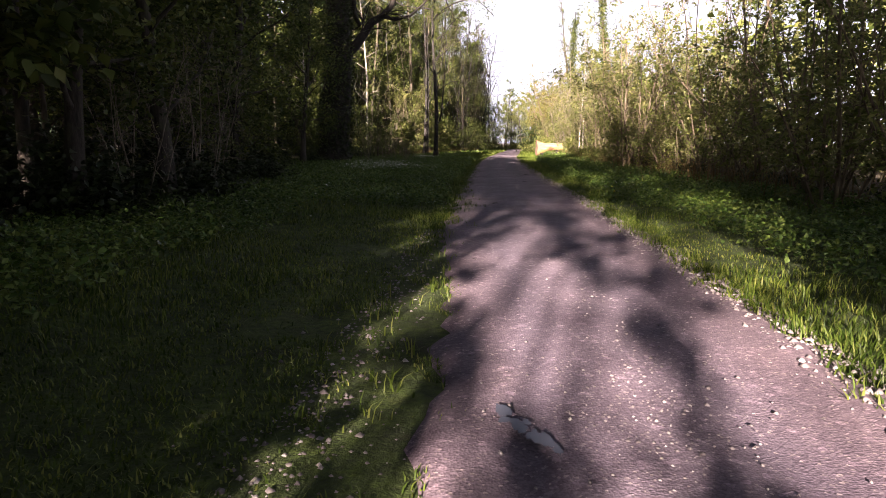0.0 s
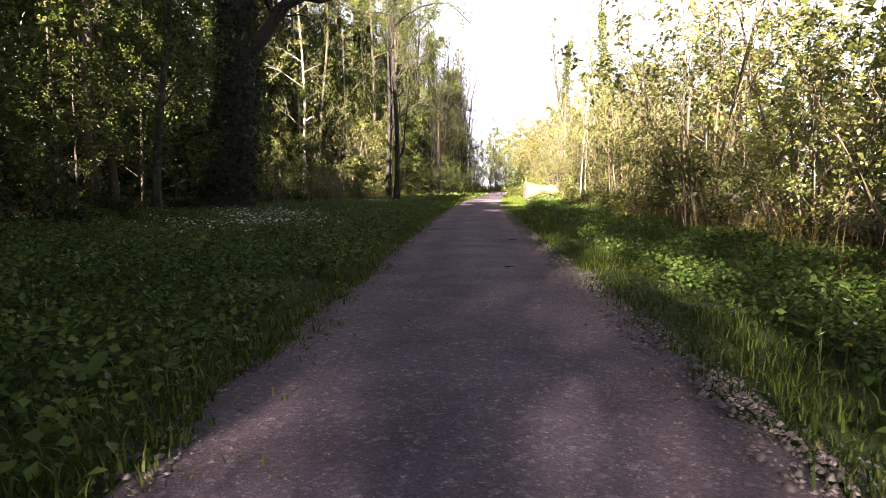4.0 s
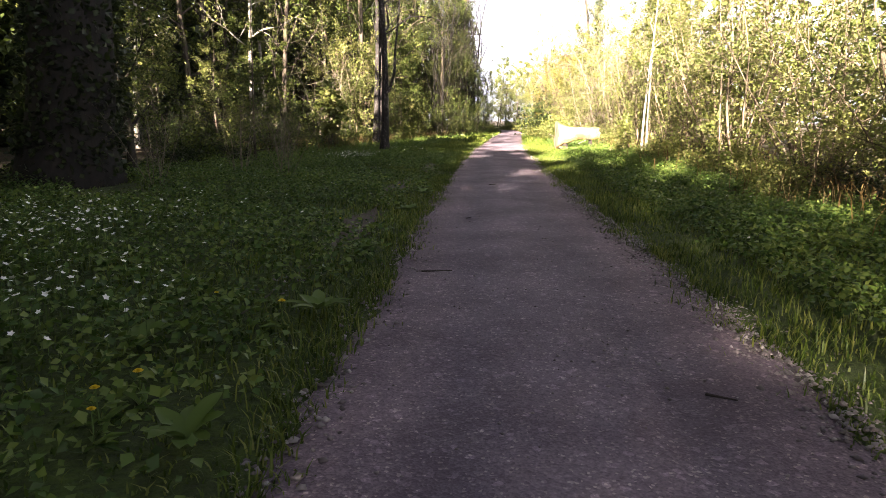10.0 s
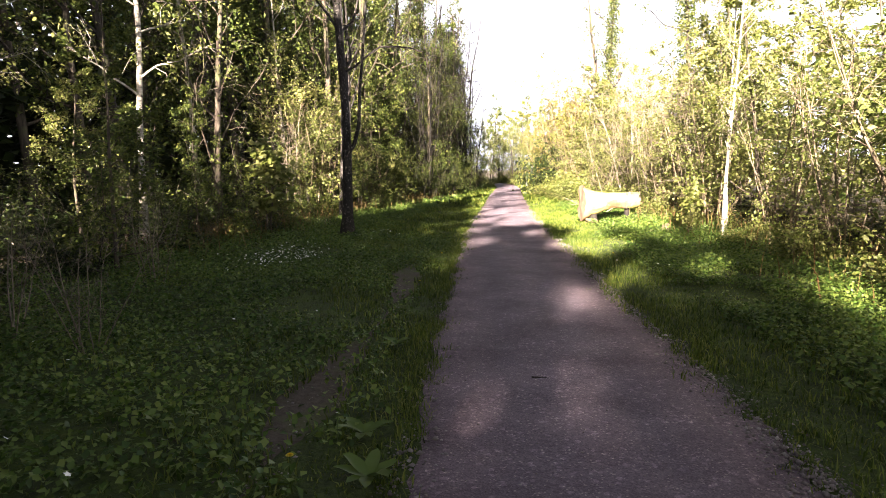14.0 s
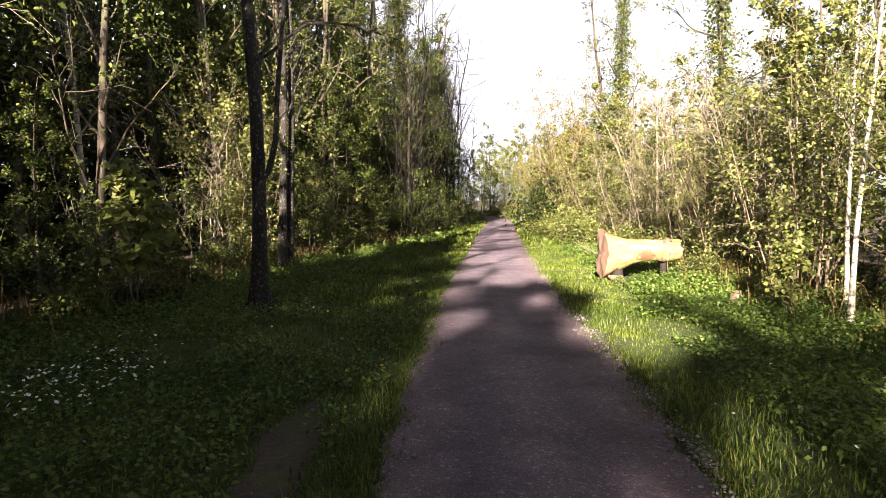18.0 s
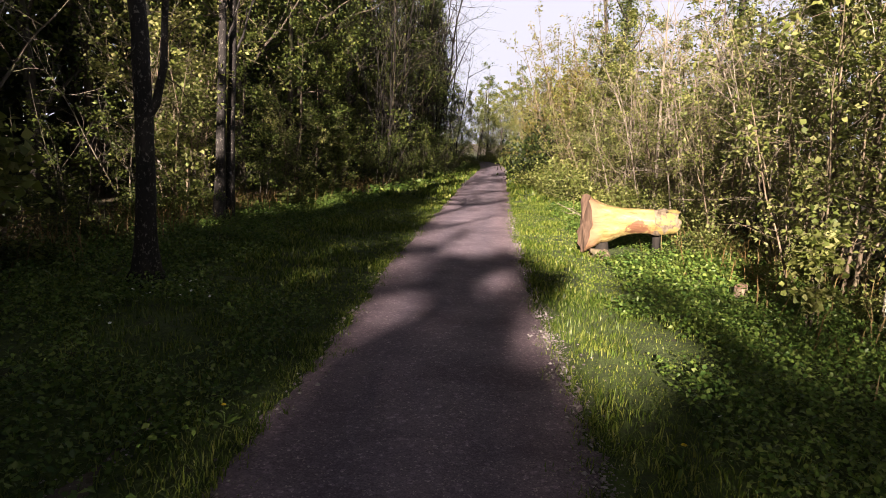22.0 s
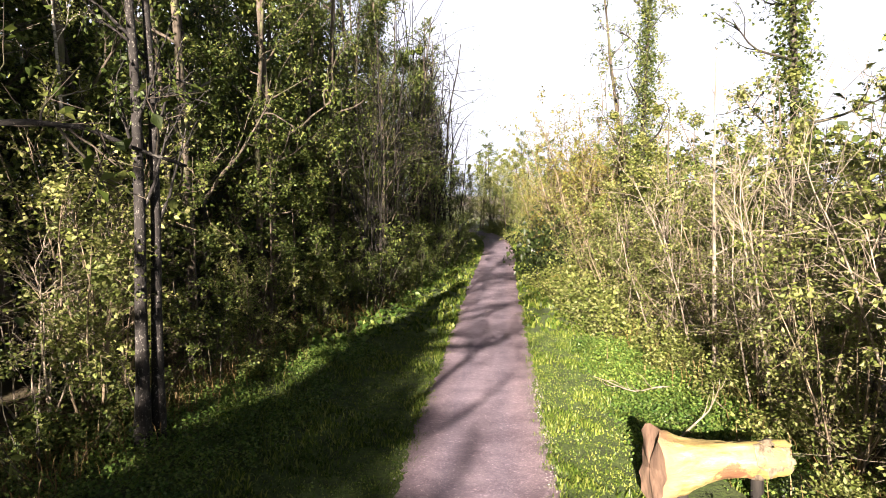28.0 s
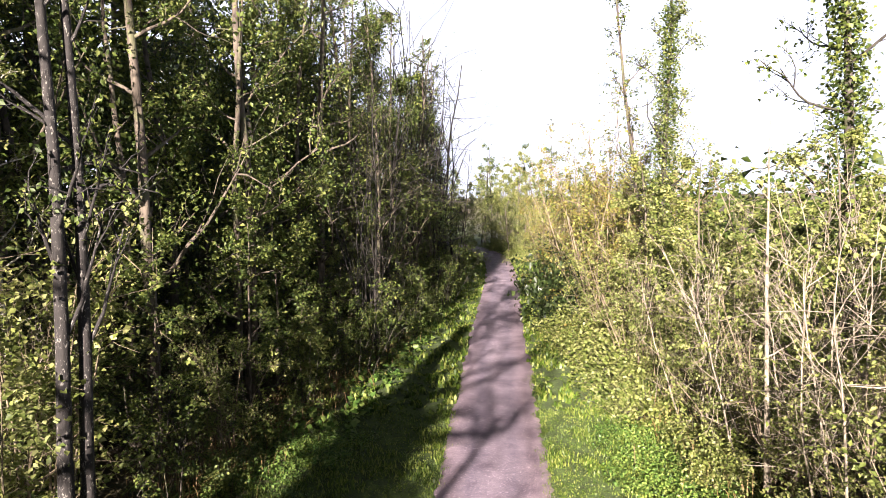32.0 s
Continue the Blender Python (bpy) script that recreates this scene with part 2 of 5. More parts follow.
def log_mat():
    """Bare golden wood: a pinkish band at the butt, a red rotten patch low on the side, olive moss towards the thin end."""
    m, nodes, links, b = node_mat("bare_log_wood", 0.6)
    co = nodes.new("ShaderNodeTexCoord")
    n1 = noise_node(nodes, links, 9.0, 7, 0.7, co.outputs["Object"], (0.16, 1, 1))
    r = ramp(nodes, [(0.3, (0.13, 0.075, 0.03)), (0.42, (0.26, 0.19, 0.07)), (0.56, (0.37, 0.29, 0.12)), (0.72, (0.55, 0.48, 0.28))])
    links.new(n1.outputs["Fac"], r.inputs["Fac"])
    n2 = noise_node(nodes, links, 6.0, 5, 0.65, co.outputs["Object"])
    sx = nodes.new("ShaderNodeSeparateXYZ")
    links.new(co.outputs["Object"], sx.inputs["Vector"])
    wavy = nodes.new("ShaderNodeMath")
    wavy.operation = "MULTIPLY_ADD"
    links.new(n2.outputs["Fac"], wavy.inputs[0])
    wavy.inputs[1].default_value = 0.5
    links.new(sx.outputs["X"], wavy.inputs[2])
    size = nodes.new("ShaderNodeMapRange")
    size.inputs["From Min"].default_value, size.inputs["From Max"].default_value = 0.25, 2.3
    links.new(wavy.outputs[0], size.inputs["Value"])
    zones = ramp(nodes, [(0.0, (1, 0, 0)), (0.1, (0.7, 0, 0)), (0.15, (0, 0, 0)), (0.66, (0, 0, 0)), (0.76, (0, 0.75, 0)), (1.0, (0, 0.9, 0))])
    links.new(size.outputs["Result"], zones.inputs["Fac"])
    zone = nodes.new("ShaderNodeSeparateColor")
    links.new(zones.outputs["Color"], zone.inputs["Color"])
    col = mix_col(nodes, links, zone.outputs["Red"], r.outputs["Color"], (0.3, 0.17, 0.1))
    col = mix_col(nodes, links, zone.outputs["Green"], col, (0.2, 0.155, 0.05))
    at = nodes.new("ShaderNodeMapping")
    at.inputs["Location"].default_value, at.inputs["Scale"].default_value = (-1.95, 0.45, -2.6), (1.6, 1.5, 3.6)
    links.new(co.outputs["Object"], at.inputs["Vector"])
    ball = nodes.new("ShaderNodeVectorMath")
    ball.operation = "LENGTH"
    links.new(at.outputs["Vector"], ball.inputs[0])
    rot = nodes.new("ShaderNodeMath")
    rot.operation = "MULTIPLY_ADD"
    links.new(n2.outputs["Fac"], rot.inputs[0])
    rot.inputs[1].default_value = 2.4
    links.new(ball.outputs["Value"], rot.inputs[2])
    patch = ramp(nodes, [(0.0, (1, 1, 1)), (0.64, (0.9, 0.9, 0.9)), (0.76, (0, 0, 0))])
    half = nodes.new("ShaderNodeMath")
    half.operation = "MULTIPLY"
    half.inputs[1].default_value = 0.4
    links.new(rot.outputs[0], half.inputs[0])
    links.new(half.outputs[0], patch.inputs["Fac"])
    links.new(mix_col(nodes, links, patch.outputs["Color"], col, (0.15, 0.06, 0.035)), b.inputs["Base Color"])
    bump(nodes, links, b, n1.outputs["Fac"], 0.7, 0.04)
    return m


def plain_mat(name, col, rough=0.7):
    m, nodes, links, b = node_mat(name, rough)
    co = nodes.new("ShaderNodeTexCoord")
    n = noise_node(nodes, links, 30.0, 3, 0.6, co.outputs["Object"])
    r = ramp(nodes, [(0.3, tuple(0.8 * c for c in col)), (0.7, tuple(min(1, 1.15 * c) for c in col))])
    links.new(n.outputs["Fac"], r.inputs["Fac"])
    links.new(r.outputs["Color"], b.inputs["Base Color"])
    return m


BARK = bark_mat("grey_brown_bark", (0.028, 0.021, 0.016), (0.115, 0.093, 0.07), 0.5)
BARK_DARK = bark_mat("dark_bark", (0.012, 0.01, 0.008), (0.06, 0.05, 0.04), 0.3)
BARK_TAN = bark_mat("tan_bark", (0.055, 0.04, 0.026), (0.24, 0.19, 0.13), 0.25)
BARK_PALE = bark_mat("weathered_pale_bark", (0.1, 0.082, 0.062), (0.28, 0.24, 0.19), 0.1)
BIRCH = birch_mat()


def lichen_mat():
    """Dark trunk bark with pale lichen blotches and some moss."""
    m, nodes, links, b = node_mat("lichen_speckled_bark", 0.9)
    co = nodes.new("ShaderNodeTexCoord")
    n1 = noise_node(nodes, links, 8.0, 6, 0.7, co.outputs["Object"], (1, 1, 0.3))
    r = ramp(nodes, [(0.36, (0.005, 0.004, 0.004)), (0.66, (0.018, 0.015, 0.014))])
    links.new(n1.outputs["Fac"], r.inputs["Fac"])
    n2 = noise_node(nodes, links, 17.0, 5, 0.75, co.outputs["Object"], (1, 1, 0.7))
    r2 = ramp(nodes, [(0.57, (0, 0, 0)), (0.62, (0.85, 0.85, 0.85))])
    links.new(n2.outputs["Fac"], r2.inputs["Fac"])
    links.new(mix_col(nodes, links, r2.outputs["Color"], r.outputs["Color"], (0.16, 0.15, 0.135)), b.inputs["Base Color"])
    bump(nodes, links, b, n1.outputs["Fac"], 0.8, 0.03)
    return m


LICHEN = lichen_mat()
# near-black: shade on oak, alder stems and log supports is put into the colour
BARK_SHADED = bark_mat("blackish_oak_bark", (0.004, 0.0034, 0.003), (0.02, 0.0155, 0.012), 0.0, 6.0)
LEAF_FRESH = leaf_mat("fresh_spring_leaves", [(0.07, 0.098, 0.022), (0.148, 0.185, 0.046), (0.22, 0.245, 0.082), (0.31, 0.32, 0.15)], 0.4)
LEAF_MID = leaf_mat("green_leaves", [(0.025, 0.044, 0.01), (0.055, 0.086, 0.018), (0.103, 0.14, 0.032), (0.175, 0.195, 0.06)], 0.35)
# evergreen ivy and brambles; also the deep wood, darkened to stand for shade
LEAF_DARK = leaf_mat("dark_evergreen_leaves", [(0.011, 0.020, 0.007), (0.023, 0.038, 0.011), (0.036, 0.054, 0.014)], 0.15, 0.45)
LEAF_RUST = leaf_mat("budding_rusty_leaves", [(0.14, 0.1, 0.03), (0.2, 0.17, 0.05), (0.17, 0.19, 0.04), (0.22, 0.23, 0.06)], 0.35)
NEEDLE = leaf_mat("spruce_needles", [(0.012, 0.026, 0.018), (0.025, 0.045, 0.03), (0.04, 0.065, 0.045)], 0.15)
GRASS = leaf_mat("grass_blades", [(0.032, 0.064, 0.01), (0.07, 0.122, 0.018), (0.13, 0.185, 0.032), (0.24, 0.27, 0.08)], 0.4, 0.45)
HERB = leaf_mat("herb_leaves", [(0.035, 0.078, 0.018), (0.073, 0.145, 0.03), (0.13, 0.205, 0.046), (0.18, 0.245, 0.07)], 0.3, 0.42)
DRY = leaf_mat("dry_stalks", [(0.096, 0.060, 0.027), (0.156, 0.108, 0.048), (0.204, 0.150, 0.072)], 0.2)
BUTT = bark_mat("weathered_cut_wood", (0.11, 0.065, 0.045), (0.28, 0.18, 0.125), 0.15, 5.0)
GRIT = bark_mat("bare_gritty_soil", (0.045, 0.034, 0.026), (0.11, 0.088, 0.075), 0.6, 12.0)
SOIL, TRACK, STONE, LOGWOOD = soil_mat(), track_mat(), stone_mat(), log_mat()


# ---- mesh tools ----
class Pile:
    """Collects quads and triangles for one mesh."""

    def __init__(self):
        self.v, self.q, self.t, self.n = [], [], [], 0

    def add(self, v, q=None, t=None):
        if q is not None and len(q):
            self.q.append(np.asarray(q) + self.n)
        if t is not None and len(t):
            self.t.append(np.asarray(t) + self.n)
        self.v.append(np.asarray(v, float))
        self.n += len(v)

    def mesh(self, name, mat, smooth=True):
        me = bpy.data.meshes.new(name)
        v = np.concatenate(self.v) if self.v else np.zeros((0, 3))
        q = np.concatenate(self.q) if self.q else np.zeros((0, 4), int)
        t = np.concatenate(self.t) if self.t else np.zeros((0, 3), int)
        me.vertices.add(len(v))
        me.vertices.foreach_set("co", v.astype(np.float32).ravel())
        me.loops.add(q.size + t.size)
        me.loops.foreach_set("vertex_index", np.concatenate([q.ravel(), t.ravel()]).astype(np.int32))
        me.polygons.add(len(q) + len(t))
        me.polygons.foreach_set("loop_start", np.concatenate([np.arange(len(q)) * 4, q.size + np.arange(len(t)) * 3]).astype(np.int32))
        me.update(calc_edges=True)
        me.validate()
        if smooth:
            me.polygons.foreach_set("use_smooth", np.ones(len(me.polygons), bool))
        me.materials.append(mat)
        return me


def part(name, mesh, parent, label=""):
    ob = new(name, mesh)
    ob.parent = parent
    return tagged(ob, label)


def tube(pile, pts, radii, sides=6):
    pts, radii = np.asarray(pts, float), np.asarray(radii, float)
    n = len(pts)
    tang = np.gradient(pts, axis=0)
    tang /= np.linalg.norm(tang, axis=1)[:, None] + 1e-9
    ref = np.array([0.31, 0.95, 0.05]) if abs(tang[0][1]) < 0.8 else np.array([1.0, 0.0, 0.1])
    a = np.cross(tang, ref)
    a /= np.linalg.norm(a, axis=1)[:, None] + 1e-9
    b = np.cross(tang, a)
    ang = np.arange(sides) * 2 * np.pi / sides
    ring = a[:, None] * np.cos(ang)[None, :, None] + b[:, None] * np.sin(ang)[None, :, None]
    v = (pts[:, None] + ring * radii[:, None, None]).reshape(-1, 3)
    i, j = np.meshgrid(np.arange(n - 1), np.arange(sides), indexing="ij")
    k = (j + 1) % sides
    q = np.stack([i * sides + j, i * sides + k, (i + 1) * sides + k, (i + 1) * sides + j], -1).reshape(-1, 4)
    pile.add(v, q)


def wander(rng, p, way, length, n, bend=0.15, lift=0.0):
    """A crooked line from p along way."""
    pts, d = [np.array(p, float)], np.array(way, float)
    d /= np.linalg.norm(d)
    for _ in range(n):
        d = d + rng.normal(0, bend, 3) + np.array([0, 0, lift])
        d /= np.linalg.norm(d)
        pts.append(pts[-1] + d * length / n)
    return np.array(pts)


def along(pts, f):
    x = f * (len(pts) - 1)
    i = min(int(x), len(pts) - 2)
    return pts[i] + (pts[i + 1] - pts[i]) * (x - i), pts[i + 1] - pts[i]


def leaves(pile, rng, centres, size, spread=0.0, droop=0.3, wide=0.62):
    """Folded pointed leaves round the given points."""
    c = np.asarray(centres, float)
    n = len(c)
    if not n:
        return
    c = c + rng.normal(0, 1, (n, 3)) * spread
    d = rng.normal(0, 1, (n, 3))
    d[:, 2] = d[:, 2] * 0.5 - droop
    d /= np.linalg.norm(d, axis=1)[:, None]
    up = rng.normal(0, 0.5, (n, 3)) + [0, 0, 1]
    s = np.cross(d, up)
    s /= np.linalg.norm(s, axis=1)[:, None] + 1e-9
    nn = np.cross(s, d)
    L = size * rng.uniform(0.6, 1.35, n)[:, None]
    w = L * wide * 0.5
    mid = c + d * L * 0.45 + nn * L * 0.1
    v = np.stack([c, mid + s * w, c + d * L - nn * L * 0.12, mid - s * w], 1).reshape(-1, 3)
    base = np.arange(n)[:, None] * 4
    pile.add(v, None, np.concatenate([base + [0, 1, 2], base + [0, 2, 3]]))


def grow(rng, height, radius, limbs=12, bare=0.3, reach=0.35, lean=(0, 0), leaf=0.1, per_twig=12, subs=5, twigs=4,
         rise=0.35, crook=0.08, top=1.0, spread=0.16):
    """A tree's skeleton: trunk, limbs with their branches, and where the leaves sit."""
    way = np.array([lean[0], lean[1], 1.0])
    trunk = wander(rng, (0, 0, -0.15), way, height, 12, crook * 0.5, 0.06)
    f = np.linspace(0, 1, 13)
    rad = radius * (1 - 0.86 * f * top)
    rad[0] *= 1.5
    rad[1] *= 1.08
    made_trunk, made_limbs, spots, fine = Pile(), [], [], Pile()
    tube(made_trunk, trunk, rad, 9)
    for i in range(limbs):
        g = bare + (1 - bare) * (i + rng.uniform(0.1, 0.9)) / limbs * 0.97
        p, _ = along(trunk, g)
        ang = i * 2.4 + rng.uniform(-0.5, 0.5)
        length = height * reach * (1.05 - 0.72 * (g - bare) / (1 - bare)) * rng.uniform(0.7, 1.2)
        d = np.array([math.cos(ang), math.sin(ang), rise + rng.uniform(-0.15, 0.35)])
        limb = wander(rng, p, d, length, 6, 0.16, 0.05)
        r0 = max(0.012, radius * (1 - 0.8 * g) * 0.42)
        pile = Pile()
        tube(pile, limb, r0 * np.linspace(1, 0.25, 7), 5)
        for _ in range(subs):
            h = rng.uniform(0.25, 1.0)
            p2, t2 = along(limb, h)
            d2 = t2 / (np.linalg.norm(t2) + 1e-9) + rng.normal(0, 0.75, 3) + [0, 0, 0.15]
            l2 = length * rng.uniform(0.25, 0.5)
            br = wander(rng, p2, d2, l2, 4, 0.2, 0.03)
            tube(fine, br, max(0.006, r0 * 0.4) * np.linspace(1, 0.35, 5), 3)
            for _ in range(twigs):
                p3, t3 = along(br, rng.uniform(0.2, 1.0))
                d3 = t3 / (np.linalg.norm(t3) + 1e-9) + rng.normal(0, 0.8, 3)
                tw = wander(rng, p3, d3, l2 * rng.uniform(0.35, 0.7), 2, 0.2)
                tube(fine, tw[[0, 2]], [0.006, 0.003], 3)
                k = rng.uniform(0.1, 1.0, per_twig)
                spots.append(tw[0] + (tw[2] - tw[0]) * k[:, None] + rng.normal(0, spread * l2 * 0.4, (per_twig, 3)))
        made_limbs.append(pile)
    spots = np.concatenate(spots) if spots and per_twig else np.zeros((0, 3))
    return trunk, made_trunk, made_limbs, fine, spots


def tree(name, seed, bark, leafmat, label, category="tree", leaf=0.1, wide=0.62, ivy=0, ivy_to=0.7, ivy_r=1.6, ivy_mat=None, joined=False, **kw):
    """A whole tree as one thing: trunk, limbs, crown."""
    rng = np.random.default_rng(seed)
    trunk, tp, limbs, fine, spots = grow(rng, leaf=leaf, **kw)
    ob = tagged(new(name), label, category)
    part("trunk", tp.mesh("trunk", bark), ob)
    if joined:
        for p in limbs:
            fine.add(np.concatenate(p.v), np.concatenate(p.q))
        limbs = []
    for p in limbs:
        part("limb", p.mesh("limb", bark), ob)
    tagged(part("twigwork", fine.mesh("twigwork", bark), ob), kind="stuff")
    if len(spots):
        p = Pile()
        leaves(p, rng, spots, leaf, 0.02, 0.3, wide)
        tagged(part("crown", p.mesh("crown", leafmat, False), ob), kind="stuff")
    if ivy:
        p = Pile()
        c = []
        r = kw["radius"]
        for _ in range(ivy):
            f = rng.uniform(0.02, ivy_to) ** 0.9
            q, _ = along(trunk, f)
            a = rng.uniform(0, 6.28)
            rr = r * (1 - 0.8 * f) * rng.uniform(0.9, ivy_r) + rng.exponential(0.06)
            c.append(q + [math.cos(a) * rr, math.sin(a) * rr, rng.uniform(-0.2, 0.2)])
        leaves(p, rng, c, 0.1, 0.03, 0.5, 0.85)
        part("ivy", p.mesh("ivy", ivy_mat or LEAF_DARK, False), ob, "green leafy climber round the trunk")
    return ob


def thicket(name, seed, bark, leafmat, label, stems=9, height=5.0, radius=0.03, splay=0.35, leaf=0.09, per_twig=8, subs=6, base=0.5,
            category="shrub", wide=0.62, twigs=3, bare=0.2):
    """Many thin stems from one stool, with twigs and leaves."""
    rng = np.random.default_rng(seed)
    ob = tagged(new(name), label, category)
    spots, fine = [], Pile()
    for i in range(stems):
        a = i * 2.4 + rng.uniform(-0.4, 0.4)
        out = splay * rng.uniform(0.2, 1.2)
        p = Pile()
        h = height * rng.uniform(0.6, 1.1)
        r = radius * rng.uniform(0.6, 1.4)
        st = wander(rng, (math.cos(a) * base * rng.uniform(0.1, 1), math.sin(a) * base * rng.uniform(0.1, 1), -0.1),
                    (math.cos(a) * out, math.sin(a) * out, 1), h, 8, 0.07, 0.02)
        tube(p, st, r * np.linspace(1.1, 0.25, 9), 5)
        for _ in range(subs):
            q, t = along(st, rng.uniform(bare, 1.0))
            d = t / np.linalg.norm(t) * 0.6 + rng.normal(0, 0.6, 3)
            l2 = h * rng.uniform(0.12, 0.3)
            br = wander(rng, q, d, l2, 4, 0.18, 0.04)
            tube(fine, br, max(0.005, r * 0.35) * np.linspace(1, 0.4, 5), 3)
            for _ in range(twigs):
                q3, t3 = along(br, rng.uniform(0.2, 1))
                tw = wander(rng, q3, t3 / (np.linalg.norm(t3) + 1e-9) + rng.normal(0, 0.7, 3), l2 * 0.5, 2, 0.2)
                tube(fine, tw[[0, 2]], [0.005, 0.003], 3)
                if per_twig:
                    k = rng.uniform(0.1, 1.0, per_twig)
                    spots.append(tw[0] + (tw[2] - tw[0]) * k[:, None] + rng.normal(0, 0.07, (per_twig, 3)))
        part("stem", p.mesh("stem", bark), ob)
    tagged(part("twigwork", fine.mesh("twigwork", bark), ob), kind="stuff")
    if spots:
        p = Pile()
        leaves(p, rng, np.concatenate(spots), leaf, 0.02, 0.25, wide)
        tagged(part("foliage", p.mesh("foliage", leafmat, False), ob), kind="stuff")
    return ob


def bush(name, seed, leafmat, label, size=(1.5, 1.2, 1.2), count=3500, leaf=0.09, twigs=40):
    """A low dense bush: arching twigs inside, leaves on an uneven shell."""
    rng = np.random.default_rng(seed)
    ob = tagged(new(name), label, "bush")
    p = Pile()
    ends = []
    for _ in range(twigs):
        d = rng.normal(0, 1, 3)
        d[2] = abs(d[2]) + 0.4
        d /= np.linalg.norm(d)
        e = wander(rng, rng.normal(0, 0.15, 3) * [1, 1, 0], d * size, np.linalg.norm(d * size) * rng.uniform(0.7, 1.1), 4, 0.22, -0.02)
        tube(p, e, [0.014, 0.011, 0.008, 0.006, 0.004], 3)
        ends.append(e)
    tagged(part("twigwork", p.mesh("twigwork", BARK_DARK), ob), kind="stuff")
    ends = np.array(ends)
    i, k = rng.integers(0, twigs, count), rng.uniform(0.3, 1.0, count)
    x = k * 4
    j = np.minimum(x.astype(int), 3)
    c = ends[i, j] + (ends[i, j + 1] - ends[i, j]) * (x - j)[:, None] + rng.normal(0, 0.16, (count, 3)) * np.array(size) / 1.3
    c[:, 2] = np.abs(c[:, 2]) + 0.03
    q = Pile()
    leaves(q, rng, c, leaf, 0.03, 0.2, 0.7)
    tagged(part("foliage", q.mesh("foliage", leafmat, False), ob), kind="stuff")
    return ob


def spruce(seed, height=16.0):
    rng = np.random.default_rng(seed)
    ob = tagged(new("spruce_tree"), "dark bluish spruce tree with hanging boughs", "tree")
    p = Pile()
    tr = wander(rng, (0, 0, -0.1), (0, 0, 1), height, 10, 0.01)
    tube(p, tr, 0.2 * np.linspace(1, 0.08, 11), 8)
    part("trunk", p.mesh("trunk", BARK_DARK), ob)
    b, c = Pile(), []
    for i in range(120):
        f = 0.12 + 0.86 * i / 120
        q, _ = along(tr, f)
        a = i * 2.4
        l = (1 - f) * height * 0.2 + 0.4
        br = wander(rng, q, (math.cos(a), math.sin(a), -0.1), l, 4, 0.06, -0.04)
        tube(b, br, 0.02 * np.linspace(1, 0.3, 5), 3)
        for _ in range(int(14 + 26 * (1 - f))):
            s, _ = along(br, rng.uniform(0.15, 1))
            c.append(s + rng.normal(0, 0.12, 3))
    tagged(part("twigwork", b.mesh("twigwork", BARK_DARK), ob), kind="stuff")
    q = Pile()
    leaves(q, rng, c, 0.3, 0.05, 0.9, 0.22)
    part("crown", q.mesh("crown", NEEDLE, False), ob)
    return ob


# ---- plan: the track's centre line, and the edges of the woods ----
CY = [-80, -40, -20, 0, 7, 13, 21, 24, 30, 40, 45, 53.5, 59, 65, 76, 96, 104, 112, 120, 128, 140, 170]
CX = [-30, -9, -2.2, 0.6, 1.13, 1.6, 2.1, 2.3, 2.75, 3.55, 4.05, 4.93, 5.6, 6.4, 7.8, 10.6, 11.5, 12.2, 12.4, 11.6, 8.0, -6.0]
HALF = 1.42


def centre(y):
    return np.interp(y, CY, CX)


def left_edge(y):
    return np.interp(y, [-40, 0, 9, 20, 31, 40, 48, 56, 66, 75, 96, 112, 128], [-15, -5, -4.6, -6, -6.6, -4.9, -2.9, -1.9, 0.9, 3.0, 7.0, 9.0, 8.0])


def right_edge(y):
    return np.interp(y, [-40, 0, 11, 24, 33, 45, 53, 60, 75, 96, 112, 128], [-3, 5.4, 6.4, 7.0, 8.2, 9.4, 10.4, 11.0, 11.4, 14.0, 16.0, 17.0])


def rough(x, y):
    """Soft unevenness of the ground, -1 to 1."""
    return (np.sin(x * 1.3 + 0.7 * np.sin(y * 0.9)) + np.sin(y * 1.1 + 1.7 + 0.8 * np.sin(x * 0.7)) + 0.6 * np.sin(2.7 * x + 1.9 * y)) / 2.6


def ground_z(x, y):
    off = np.abs(x - centre(y)) - HALF
    k = np.clip(off / 2.5, 0, 1)
    k = k * k * (3 - 2 * k)
    return -0.02 + k * (0.07 + 0.07 * rough(x, y)) + np.clip((off - 4) / 20, 0, 1) * 0.5 * (x < centre(y)) \
        + np.clip((off - 2.6) / 4, 0, 1) * 0.35 * np.clip((y - 36) / 6, 0, 1) * np.clip((64 - y) / 8, 0, 1) * (x > centre(y))


def place(ob, x, y, turn=0.0, size=1.0, sink=0.0, copy=True, tall=None):
    m = pose(x, y, float(ground_z(x, y)) - sink, 0, 0, turn)
    s = Matrix.Diagonal((size, size, tall or size, 1))
    if copy:
        made = copy_thing(ob, m)
        made.matrix_basis = m @ s
        return made
    ob.matrix_basis = m @ s
    return ob


